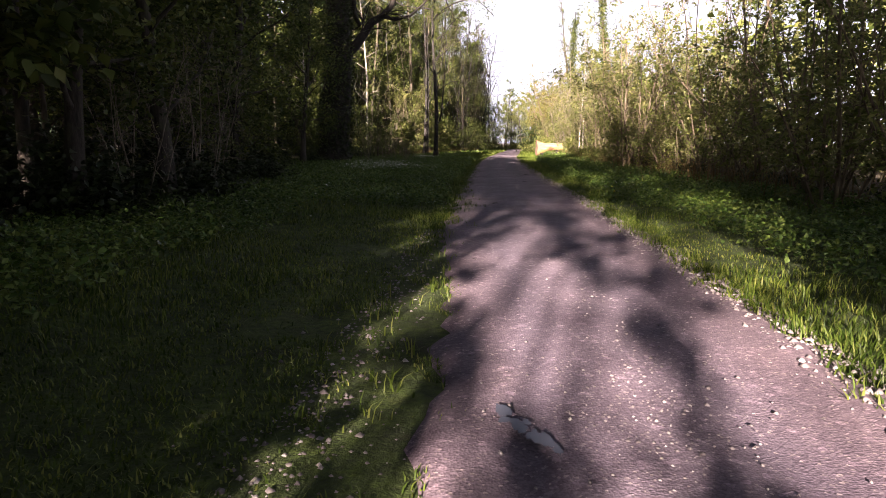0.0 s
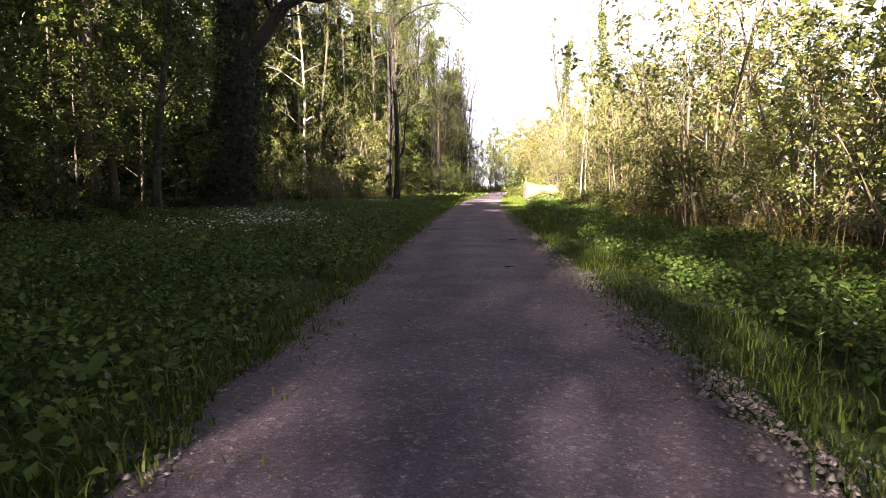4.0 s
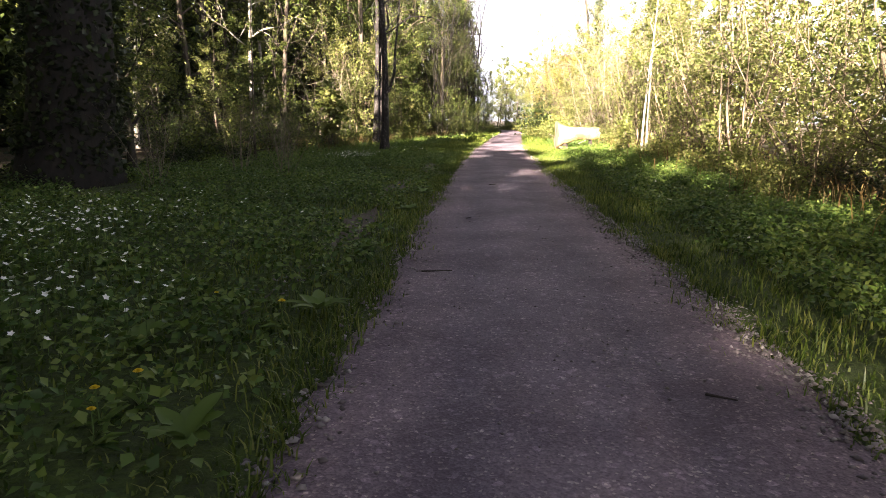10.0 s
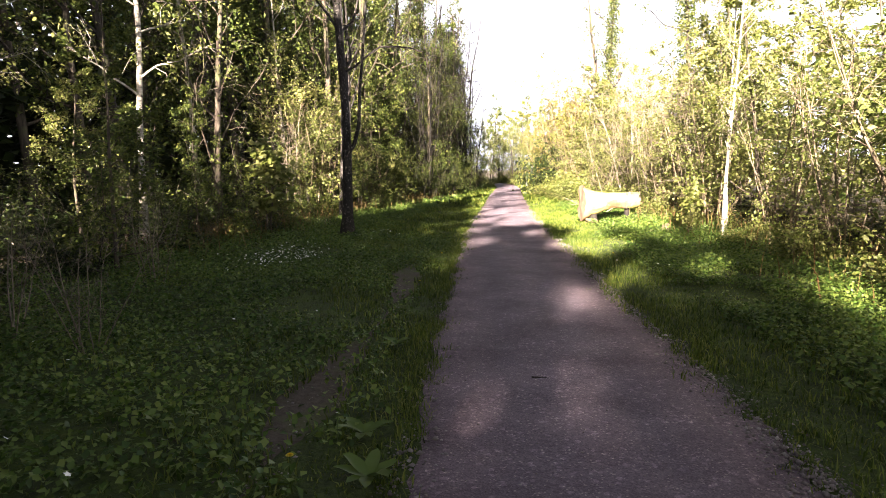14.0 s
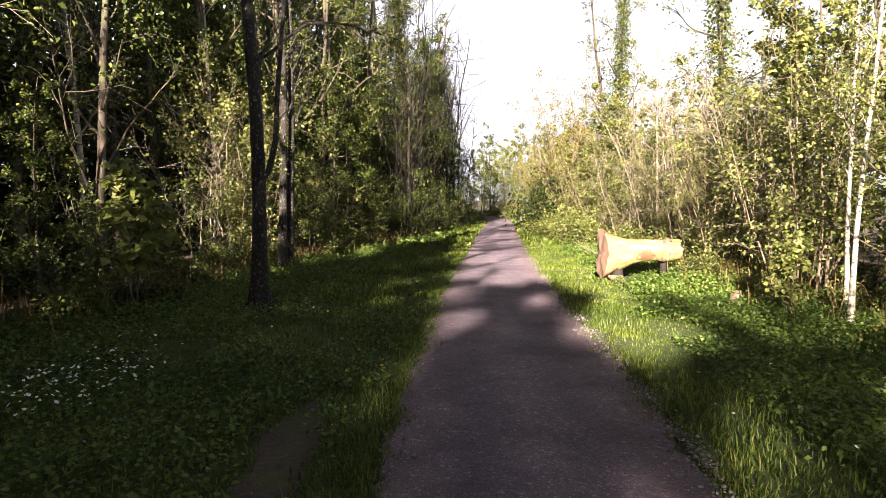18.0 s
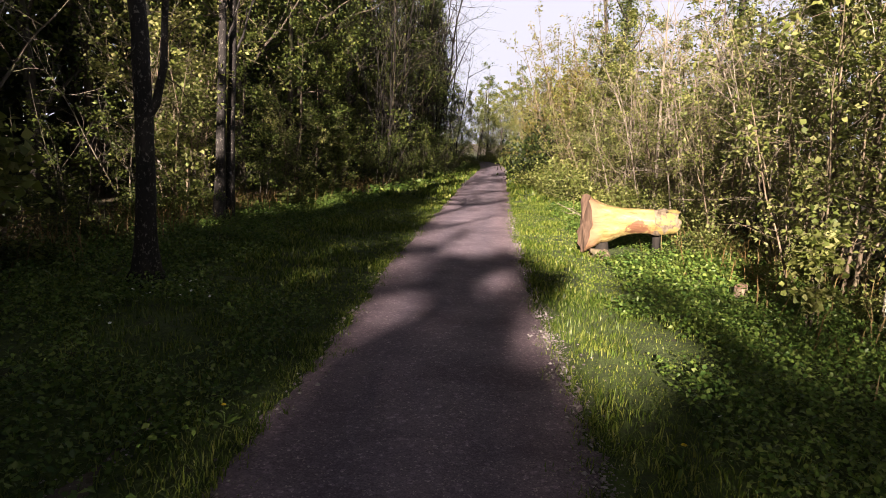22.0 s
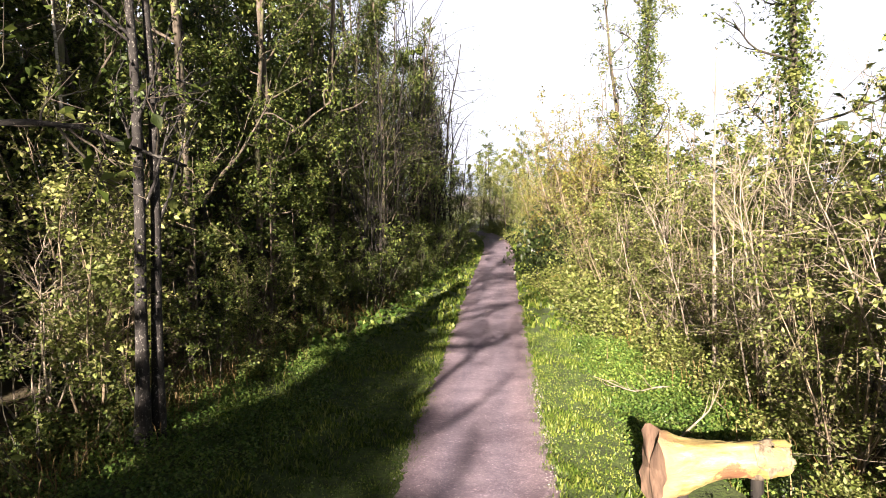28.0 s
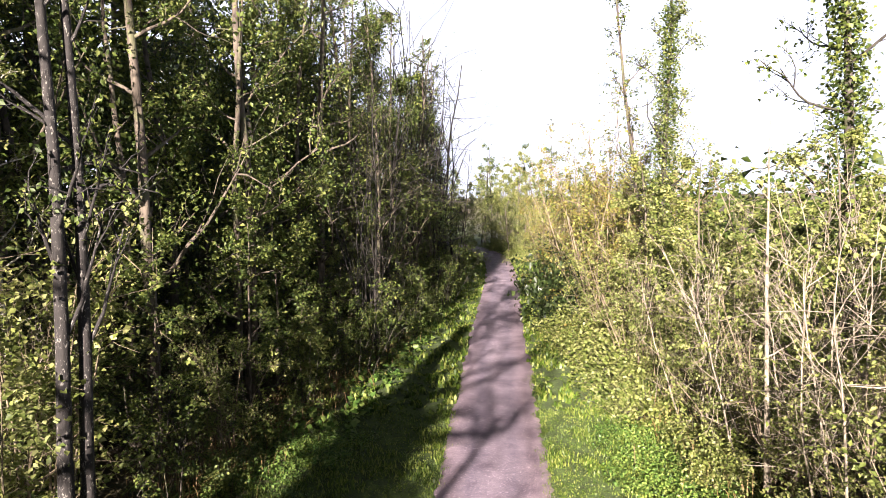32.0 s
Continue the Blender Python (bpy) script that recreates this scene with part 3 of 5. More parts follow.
# ---- ground and track ----
def ground():
    ys = np.concatenate([np.linspace(-400, -45, 14), np.arange(-40, 110, 0.5), np.linspace(112, 170, 24), np.linspace(190, 1500, 16)])
    off = np.concatenate([-np.geomspace(1200, 14, 14), np.arange(-13, 13.01, 0.42), np.geomspace(14, 1200, 14)])
    Y, O = np.meshgrid(ys, off, indexing="ij")
    X = O + centre(Y) * np.clip(1 - (np.abs(O) - 14) / 200, 0, 1)
    Z = ground_z(X, Y)
    n, m = Y.shape
    p = Pile()
    i, j = np.meshgrid(np.arange(n - 1), np.arange(m - 1), indexing="ij")
    q = np.stack([i * m + j, i * m + j + 1, (i + 1) * m + j + 1, (i + 1) * m + j], -1).reshape(-1, 4)
    p.add(np.stack([X, Y, Z], -1).reshape(-1, 3), q)
    me = p.mesh("ground", SOIL)
    width = np.where(X < centre(Y), centre(Y) - left_edge(Y), right_edge(Y) - centre(Y))
    uv = me.uv_layers.new(name="UVMap")
    loops = np.zeros(len(me.loops), np.int32)
    me.loops.foreach_get("vertex_index", loops)
    flat = np.stack([np.abs(X - centre(Y)).ravel() / width.ravel() * 0.5, Y.ravel()], -1)[loops]
    uv.data.foreach_set("uv", flat.astype(np.float32).ravel())
    tagged(new("ground", me), "dark soil and leaf litter of the woodland floor", "ground", kind="structure")


def track():
    rng = np.random.default_rng(5)
    ys = np.concatenate([np.arange(-60, 0, 0.5), np.arange(0, 70, 0.16), np.arange(70, 170, 0.8)])
    u = np.linspace(0, 1, 21)
    Y, U = np.meshgrid(ys, u, indexing="ij")
    ragged = 0.05 * np.sin(ys * 0.9) + rng.normal(0, 0.03, len(ys)) + 0.03 * np.sin(ys * 5.3 + 1)
    ragged2 = 0.05 * np.sin(ys * 0.7 + 2) + rng.normal(0, 0.05, len(ys)) + 0.03 * np.sin(ys * 4.7)
    grown = 0.6 * np.clip((11 - ys) / 9, 0, 1)
    W = np.where(U < 0.5, HALF + ragged[:, None] - grown[:, None], HALF + ragged2[:, None])
    X = centre(Y) + (2 * U - 1) * W
    Z = 0.03 * (1 - (2 * U - 1) ** 2) - 0.015 * np.exp(-((U - 0.28) / 0.07) ** 2) - 0.015 * np.exp(-((U - 0.7) / 0.07) ** 2) + 0.006 * rough(3 * X, 3 * Y)
    Z -= 0.03 * (np.abs(2 * U - 1) > 0.97)
    n, m = Y.shape
    p = Pile()
    i, j = np.meshgrid(np.arange(n - 1), np.arange(m - 1), indexing="ij")
    q = np.stack([i * m + j, i * m + j + 1, (i + 1) * m + j + 1, (i + 1) * m + j], -1).reshape(-1, 4)
    p.add(np.stack([X, Y, Z], -1).reshape(-1, 3), q)
    me = p.mesh("track", TRACK)
    uv = me.uv_layers.new(name="UVMap")
    loops = np.zeros(len(me.loops), np.int32)
    me.loops.foreach_get("vertex_index", loops)
    flat = np.stack([U.ravel(), Y.ravel()], -1)[loops]
    uv.data.foreach_set("uv", flat.astype(np.float32).ravel())
    tagged(new("road", me), "compacted grey-brown gravel forest track with worn wheel lanes", "road", kind="structure")


ground()
track()


# ---- verge plants ----
def verge_points(rng, n, y0, y1, side, near=0.0, far=1.0, power=1.0):
    y = rng.uniform(y0, y1, n)
    t = near + (far - near) * rng.uniform(0, 1, n) ** power
    if side < 0:
        a, b = centre(y) - HALF + 0.08, left_edge(y) - 0.6
    else:
        a, b = centre(y) + HALF - 0.05, right_edge(y) + 0.6
    return a + (b - a) * t, y


def patchy(y):
    """How far the bare strip opens along its length."""
    return np.clip(0.45 + 0.9 * np.sin(1.1 * y + 0.4), 0.06, 1)


def worn(x, y):
    """The bare strip that runs along the left verge."""
    off = x - (centre(y) - HALF - 0.85 - 0.12 * np.sin(y * 0.6))
    return (np.abs(off) < patchy(y) * (0.17 + 0.1 * np.sin(y * 1.7) * np.sin(y * 0.9 + 1))) & (y > 26) & (y < 44)


def clear_patch(x, y):
    """Bare ground under and just behind the log."""
    return (x > 7.9) & (x < 9.3) & (y > 52.3) & (y < 53.9)


def blades(pile, rng, x, y, h, w=0.008):
    n = len(x)
    z = ground_z(x, y)
    a, ln = rng.uniform(0, 6.283, n), rng.uniform(0.2, 0.9, n)
    h = h * rng.uniform(0.4, 1.3, n)
    w = w * rng.uniform(0.7, 1.4, n)
    dx, dy = np.cos(a), np.sin(a)
    v = np.zeros((n, 5, 3))
    for k, (f, ww) in enumerate(((0, 1), (0, -1), (0.55, 0.8), (0.55, -0.8), (1, 0))):
        bend = ln * f * f
        v[:, k, 0] = x + dx * h * bend - dy * w * ww
        v[:, k, 1] = y + dy * h * bend + dx * w * ww
        v[:, k, 2] = z + h * f * (1 - 0.35 * bend) - 0.01
    b = np.arange(n)[:, None] * 5
    pile.add(v.reshape(-1, 3), b + [0, 1, 3, 2], b + [2, 3, 4])


def grass():
    rng = np.random.default_rng(11)
    p = Pile()
    for y0, y1, n, h, w in ((0, 12, 24000, 0.085, 0.005), (12, 35, 36000, 0.11, 0.0058), (35, 48, 26000, 0.095, 0.0058), (48, 66, 34000, 0.105, 0.014), (66, 112, 9000, 0.2, 0.045)):
        for side in (-1, 1):
            k = 8
            tx, ty = verge_points(rng, n // k, y0, y1, side, 0.0, 0.95, 1.9 if y0 < 48 else 1.1)
            x = np.repeat(tx, k) + rng.normal(0, 0.08, len(tx) * k)
            y = np.repeat(ty, k) + rng.normal(0, 0.08, len(tx) * k)
            keep = (np.abs(x - centre(y)) > HALF - 0.1 + 0.1 * np.sin(y * 4) + (0.22 if side > 0 and 10 < y0 < 40 else 0)) & ~worn(x, y) & ~clear_patch(x, y)
            if side < 0 and y0 < 10:
                keep &= (x < centre(y) - HALF - 1.0) | (rng.uniform(0, 1, len(x)) < 0.22) | (y > 9)
            tall = 0.55 + 0.75 * (rough(x * 1.1, y * 1.1) > -0.1)
            blades(p, rng, x[keep], y[keep], (h * tall)[keep], w)
    for side in (-1, 1):
        n = 1700
        ty = 0.5 + 70 * rng.uniform(0, 1, n) ** 1.25
        tx = centre(ty) + side * (HALF - 0.02 + rng.normal(0, 0.11, n) + 0.06 * np.sin(ty * 1.9))
        if side < 0:
            tx = np.where(ty < 16, tx - rng.normal(-0.1, 0.16, n), tx)
            keep = (ty > 9) | (rng.uniform(0, 1, n) < 0.25)
            tx, ty = tx[keep], ty[keep]
            n = len(tx)
        k = 9
        x = np.repeat(tx, k) + rng.normal(0, 0.05, n * k)
        y = np.repeat(ty, k) + rng.normal(0, 0.05, n * k)
        blades(p, rng, x, y, np.repeat(rng.uniform(0.05, 0.14, n), k), 0.005)
    n = 52000
    y = 0.9 + 11 * rng.uniform(0, 1, n) ** 1.4
    x = centre(y) - HALF + 0.6 - 4.5 * rng.uniform(0, 1, n) ** 1.2
    keep = rough(2.1 * x, 2.1 * y) + 0.5 * rough(5 * x + 1, 5 * y) > np.where(x > centre(y) - HALF - 0.1, 0.25, -0.6)
    blades(p, rng, x[keep], y[keep], np.full(keep.sum(), 0.05), 0.0045)
    tagged(new("grass", p.mesh("grass", GRASS, False)), "long green spring grass on both verges", "grass", kind="stuff")


def herbs():
    rng = np.random.default_rng(12)
    p = Pile()
    for y0, y1, n, s, nl, nr in ((0, 12, 2600, 0.06, 0.45, 0.25), (12, 35, 10500, 0.062, 0.04, 0.22), (35, 48, 6500, 0.057, 0.06, 0.24), (48, 64, 3800, 0.07, 0.4, 0.35),
                               (64, 110, 700, 0.24, 0.5, 0.6)):
        for side in (-1, 1):
            tx, ty = verge_points(rng, n, y0, y1, side, nl if side < 0 else nr, 1.1, 0.85)
            keep = (rough(tx * 0.8 + 3, ty * 0.8) > -0.55) & ~worn(tx, ty) & ~clear_patch(tx, ty)
            tx, ty = tx[keep], ty[keep]
            k = 8
            top = np.repeat(rng.uniform(0.08, 0.32, len(tx)), k)
            x = np.repeat(tx, k) + rng.normal(0, 0.1, len(tx) * k)
            y = np.repeat(ty, k) + rng.normal(0, 0.1, len(tx) * k)
            z = ground_z(x, y) + top * rng.uniform(0.3, 1.0, len(x))
            out = np.abs(x - centre(y)) > HALF - 0.05
            leaves(p, rng, np.stack([x, y, z], -1)[out], s, 0.02, 0.1, 0.75)
    tagged(new("undergrowth", p.mesh("undergrowth", HERB, False)), "low leafy green herbs and nettles", "undergrowth", kind="stuff")


def dry_stalks():
    """Last year's brown stalks along the wood's edges."""
    rng = np.random.default_rng(13)
    p = Pile()
    n = 3000
    y = rng.uniform(44, 76, n)
    x = left_edge(y) + rng.normal(-0.6, 0.6, n)
    blades(p, rng, x, y, np.full(n, 0.75), 0.009)
    n = 3500
    y = rng.uniform(12, 70, n)
    blades(p, rng, right_edge(y) + rng.normal(0.9, 0.8, n), y, np.full(n, 0.8), 0.009)
    tagged(new("dry_stalks", p.mesh("dry_stalks", DRY, False)), "dry brown stalks from last year along the wood edge", "stalks", kind="stuff")


grass()
herbs()
dry_stalks()


# ---- tree kinds ----
KINDS = {}


def kind(key, ob):
    KINDS.setdefault(key, []).append(ob)
    return ob


used = set()


def put(key, x, y, turn=0.0, size=1.0, tall=None, which=None):
    """The first use of a kind places the built one itself; later ones are copies."""
    obs = KINDS[key]
    ob = obs[(which if which is not None else int(abs(x * 7.3 + y * 3.1))) % len(obs)]
    first = ob.name not in used
    used.add(ob.name)
    return place(ob, x, y, turn, size, 0.05, not first, tall)


for i in range(3):
    kind("tall", tree("broadleaf_tree", 20 + i, BARK, LEAF_MID, "tall slender broadleaf tree with grey bark and young leaves",
                      height=17, radius=0.16, limbs=15, bare=0.16, reach=0.2, leaf=0.11, per_twig=26, subs=4, twigs=3, spread=0.5))
for i in range(2):
    kind("wood", tree("forest_tree", 25 + i, BARK_DARK, LEAF_MID, "tall dark-stemmed tree inside the wood", height=17, radius=0.17, limbs=12, bare=0.12,
                      reach=0.2, leaf=0.34, per_twig=13, subs=3, twigs=2, spread=0.8, joined=True))
for i in range(2):
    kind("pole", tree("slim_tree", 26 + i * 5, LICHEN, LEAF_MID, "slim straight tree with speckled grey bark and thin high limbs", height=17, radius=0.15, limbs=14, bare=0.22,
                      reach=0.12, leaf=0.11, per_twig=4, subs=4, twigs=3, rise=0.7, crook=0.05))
# added sun blocker, mostly out of view
kind("screen", tree("dense_tree", 29, BARK_DARK, LEAF_MID, "dense leafy tree with a full crown, added to block sun", height=17, radius=0.2, limbs=16, bare=0.14, reach=0.19,
                    leaf=0.3, per_twig=34, subs=4, twigs=2, spread=0.9, rise=0.5, joined=True))
kind("dense", tree("leafy_tree", 27, BARK_DARK, LEAF_MID, "tall tree with a full crown of small leaves", height=17, radius=0.2, limbs=18, bare=0.14, reach=0.19,
                   leaf=0.18, per_twig=62, subs=5, twigs=2, spread=0.9, rise=0.5, joined=True))
# stands only behind the start, unseen, to cast shade ahead
kind("shade", tree("edge_tree", 28, BARK, LEAF_MID, "unseen shade-casting tree with a high crown and clear stem", height=17, radius=0.13, limbs=14, bare=0.5, reach=0.22,
                   leaf=0.17, per_twig=28, subs=4, twigs=3, spread=0.45))
for i in range(2):
    kind("bare", tree("ash_tree", 30 + i, BARK, LEAF_MID, "tall upright tree with mostly bare twigs", height=14, radius=0.13, limbs=16, bare=0.12,
                      reach=0.2, leaf=0.12, per_twig=4, subs=6, twigs=3, rise=1.3))
for i in range(2):
    kind("birch", tree("birch_tree", 40 + i, BIRCH, LEAF_FRESH, "slender birch tree with pale bark", height=13, radius=0.1, limbs=14, bare=0.25,
                       reach=0.18, leaf=0.1, per_twig=15, subs=4, twigs=3, rise=0.6, spread=0.4))
for i in range(2):
    kind("young", tree("young_maple", 45 + i, BARK, LEAF_MID, "young leafy maple at the wood's edge", height=7.5, radius=0.06, limbs=16, bare=0.06,
                       reach=0.26, leaf=0.095, per_twig=25, subs=4, twigs=3, wide=0.85, spread=0.45))
for i in range(2):
    kind("bright", tree("bright_maple", 47 + i, BARK, LEAF_FRESH, "young maple with bright yellow-green leaves", height=7, radius=0.06, limbs=16, bare=0.08,
                        reach=0.26, leaf=0.083, per_twig=26, subs=4, twigs=3, wide=0.85, spread=0.45))
for i in range(3):
    kind("coppice", thicket("hazel_shrub", 50 + i, BARK_TAN, LEAF_FRESH, "many-stemmed hazel shrub with fresh yellow-green leaves", stems=9, height=6.0,
                            per_twig=19, subs=10, leaf=0.105, twigs=2, splay=0.42, bare=0.06))
for i in range(2):
    kind("finehazel", thicket("hazel_shrub", 55 + i, BARK_TAN, LEAF_FRESH, "many-stemmed hazel shrub with small yellow-green leaves", stems=9, height=5.6,
                              per_twig=20, subs=10, leaf=0.086, twigs=2, splay=0.45, bare=0.05))
for i in range(2):
    kind("under", thicket("understorey_shrub", 60 + i, BARK_DARK, LEAF_MID, "shady understorey shrub with thin dark stems", stems=6, height=3.0, radius=0.018,
                          per_twig=15, subs=7, leaf=0.1, splay=0.5, bare=0.05, twigs=2))
for i in range(2):
    kind("bramble", bush("bramble_bush", 70 + i, LEAF_DARK, "dense dark green bramble bush", (1.6, 1.5, 1.1), 2600, 0.12, 28))
kind("greenbush", bush("green_bush", 76, LEAF_MID, "low green leafy bush at the wood edge", (1.0, 1.0, 1.0), 1300, 0.12, 26))
kind("lowbush", bush("leafy_bush", 75, LEAF_FRESH, "low leafy yellow-green bush", (1.3, 1.2, 1.4), 2400, 0.11))
kind("sapling", thicket("sycamore_sapling", 80, BARK, LEAF_FRESH, "young sycamore sapling with broad bright leaves", stems=2, height=3.6, radius=0.03,
                        splay=0.1, leaf=0.2, per_twig=9, subs=12, base=0.06, wide=0.95, bare=0.4))
for i in range(2):
    kind("rust", thicket("budding_shrub", 85 + i, BARK_TAN, LEAF_RUST, "tall shrub with rusty budding twigs", stems=10, height=7.5, radius=0.035,
                         per_twig=22, subs=10, leaf=0.11, splay=0.32, twigs=2, bare=0.06))
kind("dead", thicket("bare_shrub", 90, BARK_PALE, LEAF_FRESH, "bare shrub with pale weathered twigs", stems=7, height=6.5, radius=0.028, per_twig=1, subs=14, splay=0.4))
kind("snag", tree("dead_birch", 92, BARK_PALE, LEAF_FRESH, "thin dead pale trunk with a few bare twigs", height=8.6, radius=0.07, limbs=9, bare=0.35, reach=0.09,
                  leaf=0.08, per_twig=0, subs=2, twigs=1, crook=0.02))
kind("clad", tree("climber_clad_tree", 94, BARK_DARK, LEAF_FRESH, "tall tree wrapped in a pale green leafy climber", height=15, radius=0.2, limbs=11, bare=0.4, reach=0.17,
                  leaf=0.11, per_twig=9, subs=5, twigs=4, rise=0.9, crook=0.03, spread=0.5, ivy=9500, ivy_to=0.95, ivy_r=4.6, ivy_mat=LEAF_MID))
kind("column", thicket("climber_column", 91, BARK_TAN, LEAF_FRESH, "leafy climber-covered stems with yellow-green leaves", stems=6, height=6.0, radius=0.03,
                       splay=0.12, per_twig=20, subs=13, leaf=0.105, twigs=3, base=0.4, bare=0.08, wide=0.8))
for i in range(2):
    # stems take the blackened bark in place of the shade on them
    kind("stool", thicket("alder_stool", 110 + i, BARK_SHADED, LEAF_MID, "clump of tall upright stems with fine bare twigs", stems=8, height=15, radius=0.075,
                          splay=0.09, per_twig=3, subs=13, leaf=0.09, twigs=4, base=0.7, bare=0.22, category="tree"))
kind("spruce", spruce(95))
kind("ivytree", tree("ivy_clad_tree", 97, BARK_DARK, LEAF_MID, "tall tree wrapped in green ivy", height=13, radius=0.17, limbs=12, bare=0.3, reach=0.22,
                     leaf=0.1, per_twig=5, subs=5, twigs=4, ivy=7000, ivy_to=0.9, ivy_r=4.2, ivy_mat=LEAF_MID))


def stands():
    rng = np.random.default_rng(100)

    def j(a):
        return rng.uniform(-a, a)

    # left wood: edge shrubs, young trees, then tall ones in depth
    for y in np.arange(16, 92, 2.4):
        put("under", float(left_edge(y)) - rng.uniform(0.0, 1.0), y + j(0.8), rng.uniform(0, 360), rng.uniform(0.6, 1.0))
    for y in np.arange(6, 100, 3.1):
        if 51 < y < 60:
            continue
        put("bright" if y > 38 and rng.uniform() < 0.4 else "young", float(left_edge(y)) - rng.uniform(1.4, 3.2), y + j(1.2), rng.uniform(0, 360), rng.uniform(0.75, 1.15) * (0.62 if 36 < y < 52 else 1.3 if 9 < y < 26 else 1))
    for back, step in ((2.6, 5.0), (6.0, 5.0)):
        for y in np.arange(3 + back * 0.4, 118, step):
            low = 0.5 if 10 < y < 25 else 1.0
            if back < 3 and 34 < y < 50:
                continue
            key = rng.choice(["tall", "tall", "tall", "bare", "birch"])
            put(key, float(left_edge(y)) - back - rng.uniform(0, 2.0), y + j(1.6), rng.uniform(0, 360), low * rng.uniform(0.85, 1.15))
    for back, step in ((10.5, 5.0), (15.5, 5.4)):
        for y in np.arange(2, 125, step):
            low = 0.55 if y < 26 else 1.0
            put("spruce" if rng.uniform() < 0.2 else "wood", float(left_edge(y)) - back - rng.uniform(0, 3.0), y + j(1.8), rng.uniform(0, 360), low * rng.uniform(0.85, 1.15))
    for back in (3.2, 6.0, 9.0):
        for y in np.arange(42 + back, 84, 3.6):
            put("bramble", float(left_edge(y)) - back - rng.uniform(0, 1.5), y + j(1.2), rng.uniform(0, 360), rng.uniform(0.7, 1.2))
    for y in np.arange(46, 80, 3.4):
        put("under", float(left_edge(y)) - rng.uniform(2.4, 4.0), y + j(1.0), rng.uniform(0, 360), rng.uniform(1.0, 1.4))
    # right wood: sunlit hazel in front, trees behind
    for y in np.arange(7, 112, 2.9):
        key = "finehazel" if 40 < y < 66 else "coppice" if y < 74 or rng.uniform() < 0.5 else "rust"
        put(key, float(right_edge(y)) + rng.uniform(0.5, 1.6), y + j(0.9), rng.uniform(0, 360), rng.uniform(0.75, 1.1))
    for y in np.arange(5, 112, 4.0):
        key = rng.choice(["coppice", "bright", "bright", "birch", "bright"])
        if key == "birch" and y < 32:
            key = "young"
        if key == "birch":
            key = "rust" if y > 70 else "bright"
        put(key, float(right_edge(y)) + 3.4 + rng.uniform(-0.6, 1.4), y + j(1.2), rng.uniform(0, 360), rng.uniform(0.85, 1.2))
    for back, step in ((7.2, 4.8),):
        for y in np.arange(4, 122, step):
            key = rng.choice(["bright", "coppice", "wood"])
            if key == "wood" and 30 < y < 90:
                key = "bright"
            put(key, float(right_edge(y)) + back + rng.uniform(-0.8, 2), y + j(1.4), rng.uniform(0, 360), (0.62 if key == "wood" else 1.0) * rng.uniform(0.9, 1.15))
    # end of the view
    for y, x, s in ((113, 15.2, 1.0), (116, 13.9, 1.2), (119, 15.6, 1.5), (122, 17.5, 1.6), (124, 14.8, 1.6), (127, 13.6, 1.5), (130, 16.5, 1.8), (133, 12.6, 1.7), (156, 15.0, 1.7), (158, 19.5, 1.8), (162, 24.0, 1.9), (160, 10.0, 1.6), (118, 9.4, 1.3), (112, 8.6, 1.2)):
        put("bright", x, y, 40 * x, s)
    for y, x, s in ((108, 14.2, 1.3), (114, 14.6, 1.2), (121, 14.6, 1.5), (125, 13.4, 1.3), (110, 9.8, 1.0)):
        put("lowbush", x, y, 40 * x, s)
    for y in np.arange(128, 148, 7):
        for x in np.arange(-4, 36, 6.0):
            if abs(x - centre(y)) > 2.2:
                key = rng.choice(["bright", "wood", "wood"])
                put(key, x + j(2), y + j(2), rng.uniform(0, 360), (0.7 if key == "wood" else 1.3) * rng.uniform(0.9, 1.2))
    # unseen woods added behind the start, which shade the track but for one gap in line with the sun
    for y in np.arange(-27, -4, 3.8):
        gap = 1.9 + 0.271 * (y - 8)
        for k in range(2):
            put("shade", gap - 4.3 - 3.6 * k - rng.uniform(0, 1.5), y + j(1.5), rng.uniform(0, 360), rng.uniform(0.9, 1.05) * (0.92 if y > -13 else 1))
    for y in np.arange(-24, 0, 3.6):
        gap = 1.9 + 0.271 * (y - 8)
        put("shade", max(gap + 3.2, float(centre(y)) + 2.4) + rng.uniform(0, 1.0), y + j(1.2), rng.uniform(0, 360), rng.uniform(0.6, 0.8))
    for x, y, size in ((2.3, -2.2, 0.42), (1.9, -5.6, 0.5), (2.1, -9.6, 0.6), (3.4, -4.0, 0.5), (4.0, -7.4, 0.6), (3.9, -0.6, 0.36)):
        put("dense", x, y, 55 * y, size)
    for x, y, size in ((-4.3, -19.0, 1.0), (-5.2, -14.5, 0.8), (-6.6, -23.0, 1.0)):
        put("shade", x, y, 55 * y, size)
    for x, y, size in ((-4.0, -6.6, 0.24), (-4.3, -8.2, 0.42), (-3.2, -3.4, 0.24), (2.7, -6.2, 0.85), (3.9, -10.0, 0.95), (5.2, -5.0, 0.85), (-6.2, -7.5, 0.5), (-5.0, -3.5, 0.4), (-7.2, -12.0, 0.6), (-9.0, -17.0, 0.8)):
        put("dense", x, y, 55 * y, size)


stands()

